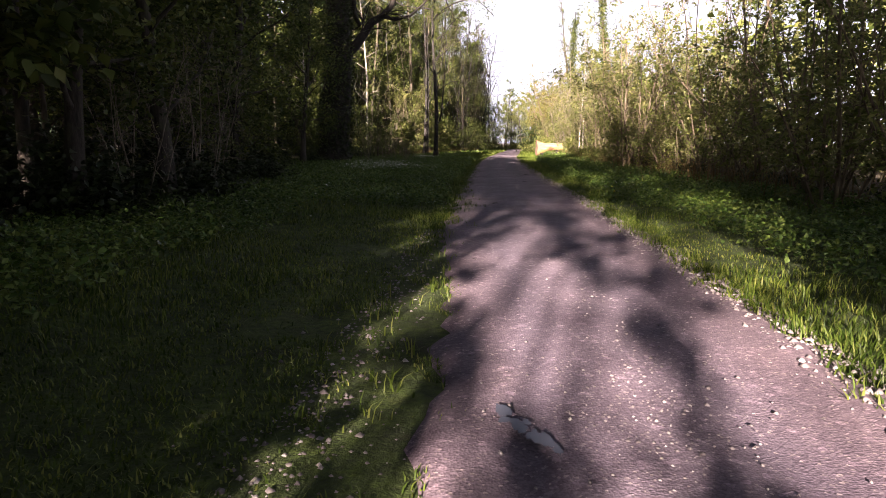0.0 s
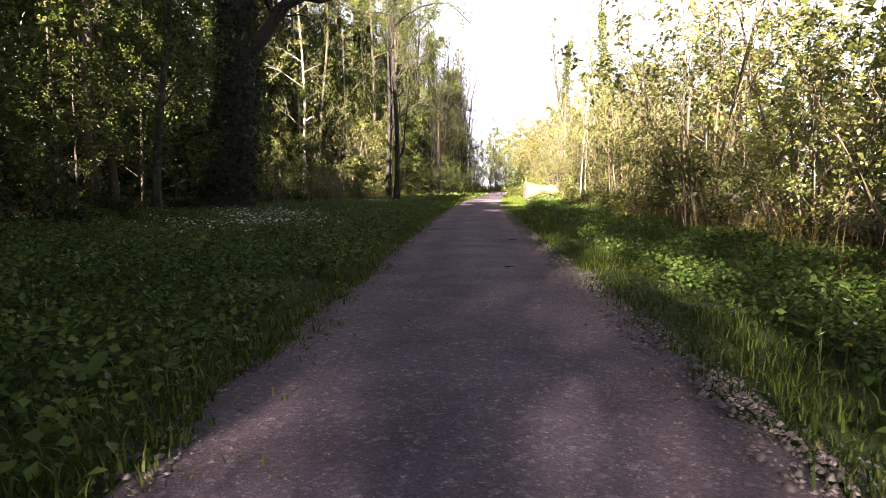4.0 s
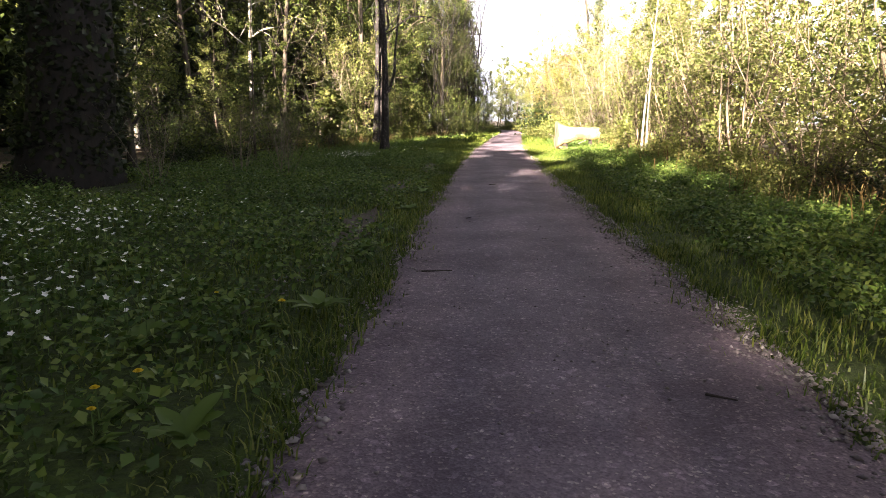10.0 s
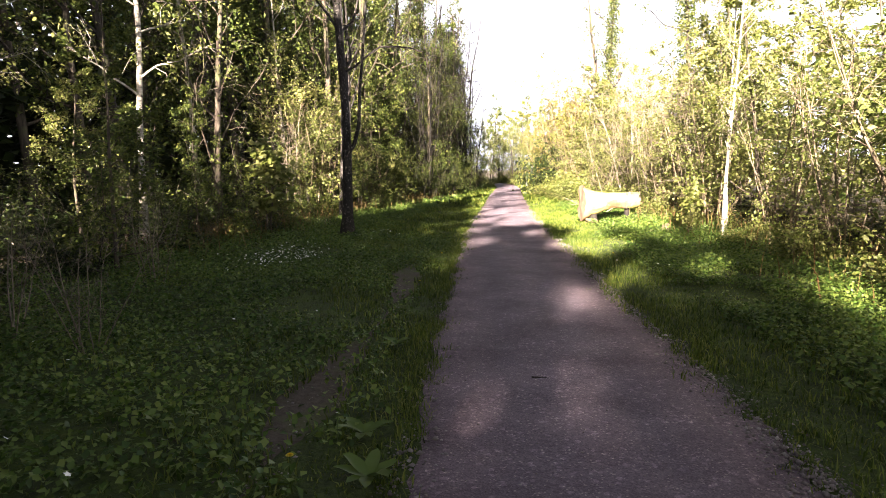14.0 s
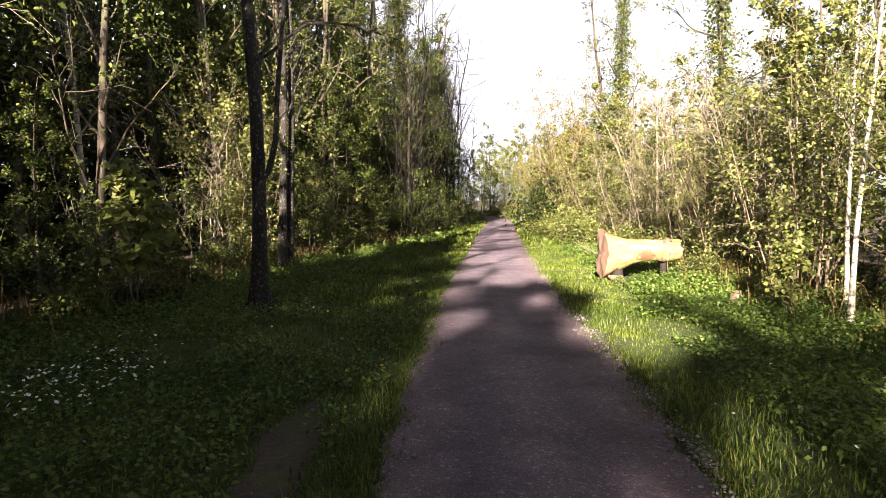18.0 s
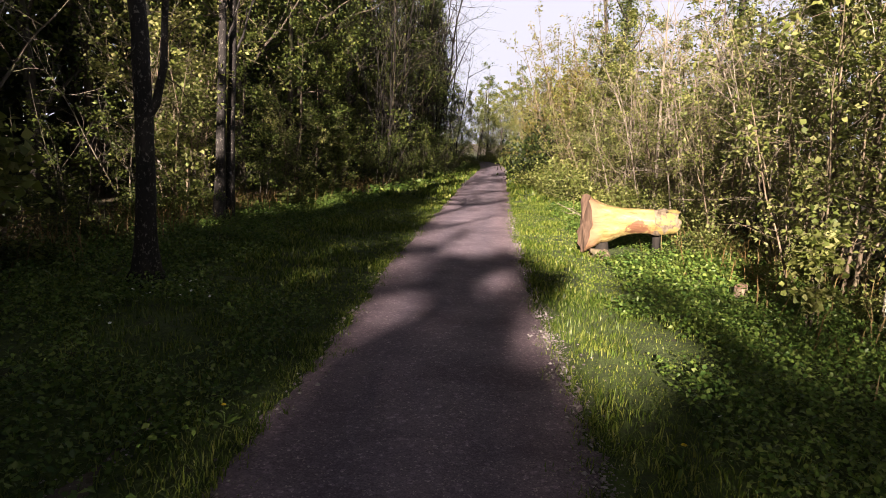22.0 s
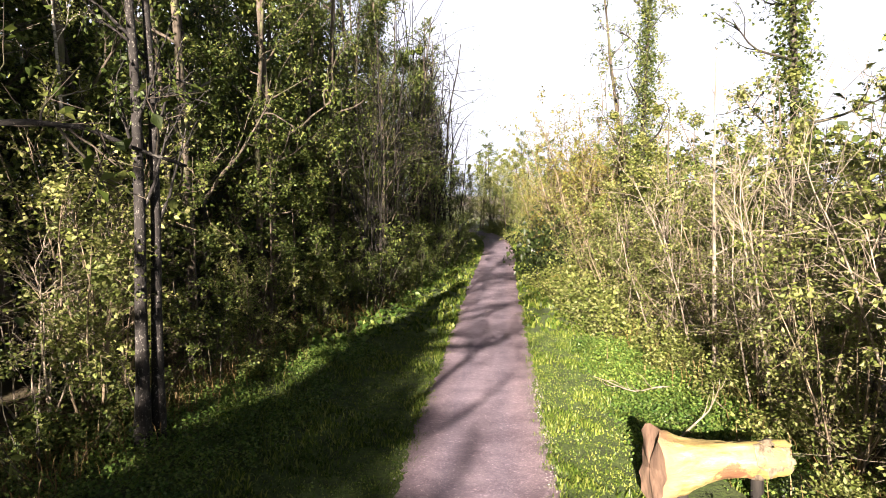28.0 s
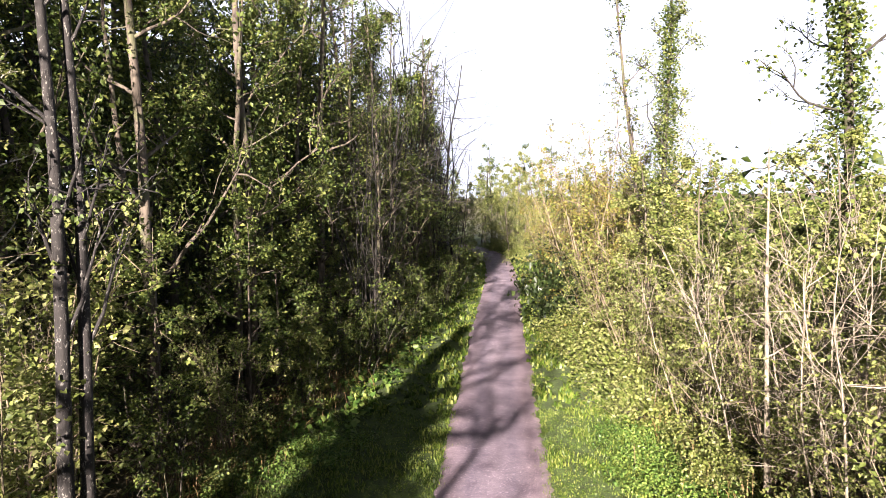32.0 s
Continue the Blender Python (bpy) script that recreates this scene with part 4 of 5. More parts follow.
# single trees that stand out, and others added only to block the sun
for i, y in enumerate(np.arange(73, 96, 5.0)):
    put("stool", float(left_edge(y)) - 0.7 + 0.7 * math.sin(4 * y), float(y), 97 * i, 0.95 + 0.2 * math.sin(2.3 * y), None, i)
# extra-tall trees added to keep sun off the left wood
for i, (x, y) in enumerate(((-14.0, 29.5), (-14.5, 43.0), (-16.0, 35.0), (-12.6, 38.0))):
    put("screen", x, y, 47 * i, 1.15, 1.42)
# out of view behind the start, added to shade the first stretch
for x, y, s in ((-4.3, -3.4, 1.0), (-5.2, -1.4, 0.85), (3.0, -5.2, 1.1)):
    put("young", x, y, 47 * y, s)
for x, y, s in ((-3.9, -0.6, 1.5), (-3.3, -1.9, 1.7), (-3.0, -3.3, 1.2), (-3.2, -5.4, 2.0), (-4.9, -3.2, 2.2), (-5.4, -6.0, 2.3), (-4.0, -4.6, 1.8)):
    put("bramble", x, y, 60 * x, s)
for i, (x, y) in enumerate(((-11.0, 60.0), (-10.0, 70.0), (-6.0, 76.0), (-13.0, 66.0), (-4.5, 80.0), (-8.0, 84.0))):
    put("wood", x, y, 61 * i, 1.1, 1.5, i)
# three more unseen blockers beside and behind the start
put("screen", -4.9, 0.3, 100, 0.8, 0.8)
put("young", -3.2, -7.2, 0, 0.6)
put("bramble", -3.0, -4.4, 30, 1.5)
# two stems that lean a little towards the track
for x, y, turn, size, tall in ((-1.6, 56.0, 30, 0.9, 1.1), (-1.44, 56.35, 25, 0.85, 1.05)):
    ob = put("pole", x, y, turn, size, tall, 1)
    foot = Matrix.Translation((x, y, 0))
    ob.matrix_basis = foot @ Matrix.Rotation(radians(3.2), 4, "Y") @ foot.inverted() @ ob.matrix_basis
# two sets added in the left wood as sun blockers
for x, y, s in ((-5.6, 1.8, 0.85), (-6.1, 4.6, 0.92), (-6.3, 7.9, 0.88), (-7.4, -1.6, 0.85), (-8.6, 3.0, 0.75), (-7.0, 10.8, 0.6), (-7.7, 13.8, 0.55), (-8.0, 17.0, 0.5), (-6.9, 15.6, 0.48), (-6.9, 19.4, 0.6),
                (-7.8, 20.6, 0.55), (-7.9, 24.6, 0.5)):
    put("screen", x, y, 50 * y, s)
for x, y, s in ((-9.6, 15.4, 0.55), (-9.8, 19.6, 0.58), (-9.9, 23.4, 0.6), (-9.4, 27.0, 0.55)):
    put("wood", x, y, 50 * y, s)
# unseen shrubs and tall trees added behind the start for shade
for x, y, s in ((-3.3, -2.5, 0.75), (-4.6, -3.6, 0.85), (-5.6, -6.2, 0.9), (-6.6, -9.0, 1.0), (-4.0, -1.2, 0.7), (-7.0, -4.6, 1.0)):
    put("coppice", x, y, 50 * y, s)
for x, y, s in ((-4.4, -3.0, 1.0), (-6.0, -4.2, 1.0), (-5.0, -5.6, 0.97), (-3.6, -6.8, 1.0), (-6.0, -21.0, 1.1), (-8.5, -24.0, 1.1), (-4.5, -26.0, 1.15)):
    put("shade", x, y, 50 * y, s)
for x, y, s in ((-9.5, 12, 0.5), (-11, 17, 0.5), (-9, 22.5, 0.42), (-12.5, 32, 0.55), (-4.5, 72, 1.05), (-2.5, 78, 1.1), (-7.5, 66, 1.15), (-1.0, 84, 1.05)):
    put("spruce", x, y, 30 * y, s, 1.45 if y > 60 else None)
for i, (x, y) in enumerate(((-3.0, 63.0), (-5.5, 61.0), (-1.8, 68.0), (-3.2, 74.5), (-0.4, 74.0), (0.6, 80.0), (-1.5, 81.5), (1.6, 87.0), (-7.8, 71.0), (-9.5, 64.0), (-0.5, 91.0))):
    put("tall", x, y, 77 * i, 1.15, 1.42, i)
for y in np.arange(33, 74, 2.7):
    put("lowbush", float(right_edge(y)) + 0.35 + 0.3 * math.sin(3 * y), float(y), 70 * y, 0.62 + 0.2 * math.sin(2 * y))
for y in np.arange(8, 74, 3.1):
    put("bramble", float(right_edge(y)) + 1.5 + 0.3 * math.sin(3 * y), float(y), 70 * y, 0.6 + 0.15 * math.sin(2 * y))
for y in np.arange(22, 54, 3.3):
    put("bramble", float(left_edge(y)) - 0.5 + 0.4 * math.sin(3 * y), float(y), 70 * y, 0.5 + 0.12 * math.sin(2 * y))
# added on the left to hold shade on the track and verge
for x, y, s in ((-5.4, 9.4, 0.68), (-6.6, 7.0, 0.74), (-6.3, 19.5, 0.76), (-7.6, 20.8, 0.85), (-7.9, 4.6, 0.84), (-9.0, 7.4, 0.86), (-5.9, 4.2, 0.8), (-10.4, 5.0, 1.2), (-4.9, 11.4, 0.68), (-8.2, 12.2, 0.85), (-11.6, 9.0, 1.15), (-6.4, 29.5, 0.62), (-6.0, 37.0, 0.5), (-7.0, 1.5, 0.92), (-9.6, 15.0, 0.8)):
    put("dense", x, y, 70 * y, s)
for x, y, s in ((-5.4, 61.8, 0.85), (-3.9, 66.6, 0.9), (-7.2, 57.4, 0.95), (-2.4, 71.5, 0.9), (-9.0, 52.5, 1.0), (-0.6, 77.5, 0.9), (0.8, 84.5, 0.9), (2.4, 80.0, 0.7), (3.6, 86.0, 0.75), (4.8, 92.0, 0.75)):
    put("dense", x, y, 70 * y, s, 1.15 * s)
for i, y in enumerate(np.arange(70, 104, 2.2)):
    put("under", float(left_edge(y)) + 0.1 - 0.5 * math.sin(3 * y), float(y), 53 * i, 1.0 + 0.3 * math.sin(2 * y))
    put("bramble", float(left_edge(y)) - 1.2, float(y), 53 * i, 0.9)
for x, y, s in ((-4.9, 10.4, 0.5), (-5.2, 13.6, 0.6), (-6.2, 16.8, 0.7)):
    put("dead", x, y, 47 * y, s)
for x, y, s in ((12.7, 77.5, 2.0), (12.9, 81.5, 2.2), (13.5, 86.5, 2.3)):
    put("bramble", x, y, 60 * y, s, 1.7 * s)
put("greenbush", 9.5, 52.0, 20, 0.42)
put("bramble", 10.1, 52.6, 20, 0.4)
put("greenbush", -2.4, 56.6, 80, 0.9)
put("greenbush", -3.3, 55.4, 10, 1.0)
# unseen behind the start, added to break the sun into patches
put("young", -2.7, -8.8, 0, 0.9)
for x, y, s in ((-2.0, 36.4, 0.3), (-3.3, 36.9, 0.34), (-4.0, 33.6, 0.3), (-3.0, 40.5, 0.3)):
    put("dead", x, y, 90 * x, s)
# unseen tree and shrubs added round the start to block sun
put("tall", -9.4, -16.5, 10, 0.9)
put("coppice", 3.9, -4.5, 10, 0.9)
put("coppice", 5.6, -1.5, 10, 0.9)
put("coppice", 2.3, -6.4, 80, 1.1)
put("coppice", 2.0, -3.6, 40, 0.95)
put("bright", 2.3, -9.0, 0, 0.9)
put("coppice", 4.6, 0.2, 130, 0.8)
put("tall", -11.5, 51.5, 60, 1.1, 1.15, 2)
put("birch", -7.4, 55.8, 10, 1.1, 1.2, 0)
put("birch", 9.6, 45.6, 70, 0.45, 0.8, 1)
put("birch", 10.0, 46.3, 200, 0.42, 0.7, 0)
put("birch", -5.4, 45.7, 200, 1.0, 1.1, 1)
put("column", -2.75, 57.0, 0, 1.0)
put("column", -3.45, 57.3, 120, 1.05)
put("column", -3.9, 60.2, 80, 0.9)
put("column", -0.9, 62.6, 200, 0.6)
put("dead", -4.3, 56.9, 40, 0.85)
put("sapling", 0.3, 67.8, 0, 1.0)
put("sapling", 9.1, 46.5, 120, 0.55)
for y in np.arange(40, 72, 2.3):
    put("greenbush", float(left_edge(y)) - 0.5 + 0.5 * math.sin(5 * y), float(y), 60 * y, 0.7 + 0.25 * math.sin(3 * y))
put("sapling", -2.8, 48.2, 50, 1.0)
put("young", -4.2, 41.7, 0, 0.75, 0.75, 1)
put("coppice", 7.2, 24.6, 20, 1.1, 1.2, 0)
put("coppice", 6.7, 11.0, 150, 0.9, 1.0, 1)
for y in np.arange(54, 74, 2.6):
    put("finehazel", float(right_edge(y)) + 0.9 + 0.4 * math.sin(5 * y), float(y), 33 * y, 0.7 + 0.12 * math.sin(3 * y))
put("dead", 11.6, 56.0, 30, 1.1)
for x, y, s in ((11.2, 50.5, 0.9), (12.2, 60.4, 1.1), (12.6, 53.2, 1.1), (12.9, 57.4, 1.15), (12.0, 63.0, 1.0)):
    put("dead", x, y, 200 * x, s)
put("snag", 11.6, 59.0, 0, 1.0)
put("lowbush", 10.6, 64.5, 10, 1.2)
put("lowbush", 10.9, 67.4, 60, 1.3)
put("lowbush", 11.3, 61.0, 160, 0.9)
put("lowbush", 11.0, 72.6, 220, 1.3)
put("lowbush", 11.2, 70.0, 100, 1.4)
put("lowbush", 10.9, 76.0, 200, 1.2)
put("ivytree", 15.9, 62.4, 0, 1.25)
put("clad", 13.75, 70.7, 140, 1.0)
put("bare", 15.4, 77.0, 60, 1.25, 1.3)
for x, y, s in ((12.6, 74.5, 1.2), (13.3, 79.0, 1.35), (14.9, 76.5, 1.3), (15.6, 81.0, 1.4)):
    put("rust", x, y, 30 * y, s)
for i, y in enumerate((46.5, 49.0, 51.6, 54.0, 56.8, 59.6, 62.5, 65.4, 68.0)):
    put("bright", float(right_edge(y)) + 2.3 + 0.9 * math.sin(7 * y), y, 83 * i, 1.12 + 0.14 * math.sin(5 * y))
for x, y, s in ((14.8, 85.5, 1.25), (13.6, 82.0, 1.0), (16.5, 88.0, 1.2)):
    put("rust", x, y, 30 * y, s)
for x, y, s in ((13.4, 78.5, 0.85), (13.7, 83.2, 1.0), (14.4, 88.0, 1.0), (14.6, 93.5, 1.1)):
    put("young", x, y, 80 * y, s)
for x, y, s in ((3.0, 79.0, 1.15), (3.9, 83.0, 1.1), (4.9, 87.0, 1.2), (5.5, 91.5, 1.15), (4.0, 94.0, 1.3), (2.2, 76.0, 1.15)):
    put("bare", x, y, 80 * y, s)
for x, y, s in ((-5.2, 9.5, 1.0), (-6.6, 7.4, 1.3), (-4.6, 12.2, 0.8), (-6.0, 15.0, 1.1), (-5.0, 18.5, 0.7), (-7.5, 11.5, 1.4), (-8.0, 16.5, 1.5), (-6.8, 21.0, 1.2)):
    put("bramble", x, y, 60 * x, s)
for obs in KINDS.values():
    for ob in obs:
        if ob.name not in used:
            for o in (*ob.children_recursive, ob):
                bpy.data.objects.remove(o)


def far_woods():
    """The deeper wood on both sides, beyond the trees that can be told apart."""
    rng = np.random.default_rng(400)
    # leaf colour is kept very dark to stand for the wood's inner shade
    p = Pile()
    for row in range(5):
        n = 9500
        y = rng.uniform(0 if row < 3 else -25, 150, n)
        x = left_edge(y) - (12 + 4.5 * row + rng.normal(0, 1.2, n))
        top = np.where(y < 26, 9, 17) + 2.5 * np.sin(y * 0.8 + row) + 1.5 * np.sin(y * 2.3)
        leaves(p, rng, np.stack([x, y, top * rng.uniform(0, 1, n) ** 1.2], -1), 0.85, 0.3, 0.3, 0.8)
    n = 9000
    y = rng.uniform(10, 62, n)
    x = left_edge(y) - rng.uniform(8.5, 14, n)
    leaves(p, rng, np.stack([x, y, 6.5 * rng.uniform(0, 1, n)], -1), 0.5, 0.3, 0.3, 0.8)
    tagged(new("far_woods", p.mesh("far_woods", LEAF_DARK, False)), "deep woodland further back, its shade put into dark leaves", "woodland", kind="stuff")
    # near and deep thickets get darker green in place of shade
    for name, mat, y0, y1, label in (("near_thicket", LEAF_MID, 5, 29, "thicket behind the first hazels, shade put into a darker green"), ("far_thicket", LEAF_FRESH, 29, 47, "leafy thicket further back in spring green"), ("deep_thicket", LEAF_MID, 47, 150, "thicket behind the hazels, shade put into a darker green")):
        p = Pile()
        for row in range(4):
            n = int((54 if row == 0 else 26) * (y1 - y0))
            y = rng.uniform(y0, y1, n)
            x = right_edge(y) + 5.0 + 3.8 * row + rng.normal(0, 1.3, n)
            top = 6.2 + 0.5 * row + 1.5 * np.sin(y * 0.8 + row) + 1.2 * np.sin(y * 2.3 + row)
            leaves(p, rng, np.stack([x, y, top * rng.uniform(0, 1, n) ** 0.8], -1), 0.3 if row == 0 else 0.6, 0.3, 0.3, 0.75)
        tagged(new(name, p.mesh(name, mat, False)), label, "thicket", kind="stuff")


far_woods()


def loose_stones():
    rng = np.random.default_rng(410)
    p = Pile()
    octa = np.array([[1, 0, 0], [0, 1, 0], [-1, 0, 0], [0, -1, 0], [0, 0, 0.7], [0, 0, -0.5]])
    tri = np.array([[0, 1, 4], [1, 2, 4], [2, 3, 4], [3, 0, 4], [1, 0, 5], [2, 1, 5], [3, 2, 5], [0, 3, 5]])
    n = 30000
    y = np.where(rng.uniform(0, 1, n) < 0.75, rng.uniform(1, 34, n), rng.uniform(30, 60, n))
    u = rng.choice([-1, 1, 1, 1], n) * (1.1 - np.abs(rng.normal(0, 0.15, n)))
    u = np.where(rng.uniform(0, 1, n) < 0.13, rng.uniform(-0.9, 0.9, n), u)
    for at, across, spread, k in ((2.6, 0.05, 0.35, 300), (24.5, 0.25, 0.3, 120), (17.8, -0.2, 0.6, 160), (3.6, 0.2, 0.5, 120), (2.4, -0.98, 0.9, 150), (6.0, -1.0, 1.4, 110), (14.6, 0.85, 0.8, 160)):
        pick = rng.integers(0, n, k)
        y[pick], u[pick] = np.maximum(0.3, at + rng.normal(0, spread, k)), across + rng.normal(0, 0.14, k)
    band = rng.uniform(0, 1, n) < 0.25
    y, u = np.where(band, rng.uniform(10, 52, n), y), np.where(band, 1.03 + rng.normal(0, 0.09, n), u)
    bare = rng.uniform(0, 1, n) < 0.035
    y = np.where(bare, rng.uniform(26, 44, n), y)
    u = np.where(bare, -1 - (0.85 + 0.12 * np.sin(y * 0.6) + rng.normal(0, 0.12, n)) / HALF, u)
    x = centre(y) + HALF * u
    s = np.clip(rng.lognormal(-4.45, 0.42, n), 0.005, 0.026) * np.where(np.abs(u) > 0.75, 1.2, 0.6)
    a = rng.uniform(0, 6.28, n)
    k = octa[None] * rng.uniform(0.6, 1.3, (n, 6, 1)) * s[:, None, None]
    v = np.stack([k[..., 0] * np.cos(a)[:, None] - k[..., 1] * np.sin(a)[:, None], k[..., 0] * np.sin(a)[:, None] + k[..., 1] * np.cos(a)[:, None], k[..., 2]], -1)
    v += np.stack([x, y, np.where((np.abs(u) > 1.03) | ((u < -0.55) & (y < 11.5)), ground_z(x, y) - 0.3 * s, np.maximum(0.03 * (1 - u * u), 0.002)) + s * 0.15], -1)[:, None]
    p.add(v.reshape(-1, 3), None, (np.arange(n)[:, None, None] * 6 + tri[None]).reshape(-1, 3))
    tagged(new("loose_gravel", p.mesh("loose_gravel", STONE, False)), "loose pale and grey gravel along the track edges", "gravel", kind="stuff")


loose_stones()


def worn_strip():
    """A narrow bare strip of grit along the left verge."""
    rng = np.random.default_rng(415)
    ys = np.arange(25.5, 44.5, 0.2)
    mx = centre(ys) - HALF - 0.85 - 0.12 * np.sin(ys * 0.6)
    w = np.clip(0.26 + 0.1 * np.sin(ys * 1.7) * np.sin(ys * 0.9 + 1) + rng.normal(0, 0.03, len(ys)), 0.06, 1) * np.clip(np.minimum(ys - 25.4, 44.4 - ys), 0.05, 1) * patchy(ys)
    u = np.linspace(-1, 1, 5)
    X = mx[:, None] + w[:, None] * u
    Y = np.repeat(ys[:, None], 5, 1)
    p = Pile()
    i, j = np.meshgrid(np.arange(len(ys) - 1), np.arange(4), indexing="ij")
    p.add(np.stack([X, Y, ground_z(X, Y) + 0.006], -1).reshape(-1, 3), np.stack([i * 5 + j, i * 5 + j + 1, i * 5 + j + 6, i * 5 + j + 5], -1).reshape(-1, 4))
    tagged(new("worn_strip", p.mesh("worn_strip", GRIT)), "narrow bare strip of grit in the verge", "path", kind="structure")


worn_strip()


# ---- small things ----
PETAL, YELLOW, GREENSTALK = plain_mat("white_petals", (0.85, 0.85, 0.83)), plain_mat("dandelion_yellow", (0.75, 0.55, 0.02)), plain_mat("green_stalk", (0.08, 0.14, 0.03))


def white_flowers():
    """Drifts of small white wood anemones."""
    rng = np.random.default_rng(420)
    p, g = Pile(), Pile()
    drifts = ((-2.6, 27.6, 1.1, 400), (-1.9, 24.6, 0.9, 260), (-2.9, 23.0, 0.8, 180), (-1.3, 42.2, 0.7, 150), (-1.0, 43.4, 0.6, 90), (-0.9, 25.0, 0.6, 40), (0.6, 46.5, 0.7, 22),
              (3.9, 14.0, 0.5, 14), (-2.2, 12.0, 1.6, 16), (-1.5, 33.0, 2.0, 30), (6.2, 30.0, 1.5, 14), (5.6, 42.0, 1.2, 10))
    for cx, cy, r, n in drifts:
        for _ in range(n):
            x, y = cx + rng.normal(0, r * 0.7), cy + rng.normal(0, r)
            if abs(x - float(centre(y))) < HALF + 0.1:
                continue
            z = float(ground_z(x, y)) + rng.uniform(0.24, 0.38)
            s = rng.uniform(0.014, 0.027)
            a0, tilt = rng.uniform(0, 6.28), rng.normal(0, 0.35, 2)
            v = [[x, y, z]]
            for k in range(10):
                rr = s if k % 2 == 0 else s * 0.62
                a = a0 + k * 0.628
                v.append([x + rr * math.cos(a), y + rr * math.sin(a), z + 0.25 * rr + rr * (tilt[0] * math.cos(a) + tilt[1] * math.sin(a))])
            p.add(v, None, [[0, k + 1, (k + 1) % 10 + 1] for k in range(10)])
            g.add([[x - 0.002, y, z], [x + 0.002, y, z], [x + 0.002, y, z - 0.3], [x - 0.002, y, z - 0.3]], [[0, 1, 2, 3]])
    tagged(new("wood_anemones", p.mesh("wood_anemones", PETAL, False)), "drifts of small white wood anemones in the grass", "flowers", kind="stuff")
    tagged(new("flower_stalks", g.mesh("flower_stalks", GREENSTALK, False)), "thin green stalks of the white flowers", "stalks", kind="stuff")


white_flowers()


def dandelion():
    rng = np.random.default_rng(430)
    ob = tagged(new("dandelion"), "yellow dandelion in flower among the grass", "flower", "dandelions on the verges")
    p = Pile()
    tube(p, [[0, 0, 0], [0.01, 0, 0.1], [0.012, 0.004, 0.2]], [0.004, 0.0035, 0.004], 5)
    part("stalk", p.mesh("stalk", GREENSTALK), ob)
    p = Pile()
    for ring, (r, z) in enumerate(((0.024, 0.0), (0.017, 0.006), (0.009, 0.01))):
        for k in range(14):
            a = k * 6.283 / 14 + ring * 0.2
            c, s = math.cos(a), math.sin(a)
            w = 0.0035
            p.add([[0.012 + w * s, 0.004 - w * c, 0.2], [0.012 - w * s, 0.004 + w * c, 0.2],
                   [0.012 + r * c - w * s, 0.004 + r * s + w * c, 0.206 + z], [0.012 + r * c + w * s, 0.004 + r * s - w * c, 0.206 + z]], [[0, 1, 2, 3]])
    part("flower_head", p.mesh("flower_head", YELLOW, False), ob, "bright yellow flower head")
    p = Pile()
    leaves(p, rng, np.tile([[0, 0, 0.03]], (9, 1)) + rng.normal(0, 0.02, (9, 3)) * [1, 1, 0.2], 0.14, 0.0, -0.2, 0.25)
    part("leaf_rosette", p.mesh("leaf_rosette", HERB, False), ob)
    spots = ((0.5, 17.3), (0.05, 23.4), (-0.02, 23.6), (0.1, 23.8), (0.5, 25.1), (-0.1, 25.5), (4.2, 14.1), (4.35, 14.2), (3.6, 13.4), (3.85, 14.6), (1.7, 40.1), (0.35, 29.0), (2.2, 43.6), (5.95, 43.0), (0.9, 33.2), (4.9, 22.0))
    for i, (x, y) in enumerate(spots):
        place(ob, x, y, 70 * i, 0.85 + 0.07 * (i % 5), 0, i > 0)


dandelion()


def puddle():
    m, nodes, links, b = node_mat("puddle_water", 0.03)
    # base colour carries part of the sky's reflection
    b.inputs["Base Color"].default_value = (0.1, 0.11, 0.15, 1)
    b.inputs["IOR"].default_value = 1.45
    n = 36
    a = np.arange(n) * 6.283 / n

    def sheet(name, mat, blobs, lift):
        p = Pile()
        for cx, cy, rx, ry in blobs:
            r = 1 + 0.18 * np.sin(3 * a + cx * 9) + 0.14 * np.sin(7 * a + cy * 5) + 0.08 * np.sin(13 * a)
            u = (cx - float(centre(cy))) / HALF
            z = 0.03 * (1 - u * u) + lift + 0.0006 * (100 * cx % 7)
            ring = np.stack([cx + rx * r * np.cos(a), cy + ry * r * np.sin(a), np.full(n, z)], -1)
            p.add(np.concatenate([ring, [[cx, cy, z]]]), None, [[k, (k + 1) % n, n] for k in range(n)])
        return p.mesh(name, mat)

    rng = np.random.default_rng(436)
    pools = [(0.33 + 0.16 * (k / 15 - 0.5) + rng.normal(0, 0.02), 2.46 - 0.36 * (k / 15 - 0.5) + rng.normal(0, 0.03), rng.uniform(0.015, 0.035), rng.uniform(0.02, 0.05)) for k in range(16)]
    tagged(new("puddle", sheet("puddle", m, pools, 0.014)), "small shallow puddle in the gravel, sky reflection partly painted in", "puddle", kind="structure")


puddle()


def stick(x, y, turn, length, seed):
    rng = np.random.default_rng(seed)
    ob = tagged(new("fallen_stick"), "thin broken stick lying on the gravel", "stick", "sticks on the track")
    p = Pile()
    s = wander(rng, (-length / 2, 0, 0.012), (1, 0, 0), length, 6, 0.12)
    s[:, 2] = 0.012
    tube(p, s, 0.009 * np.linspace(1, 0.5, 7), 5)
    part("twig", p.mesh("twig", BARK_DARK), ob)
    u = (x - float(centre(y))) / HALF
    ob.matrix_basis = pose(x, y, 0.03 * (1 - u * u), 0, 0, turn)


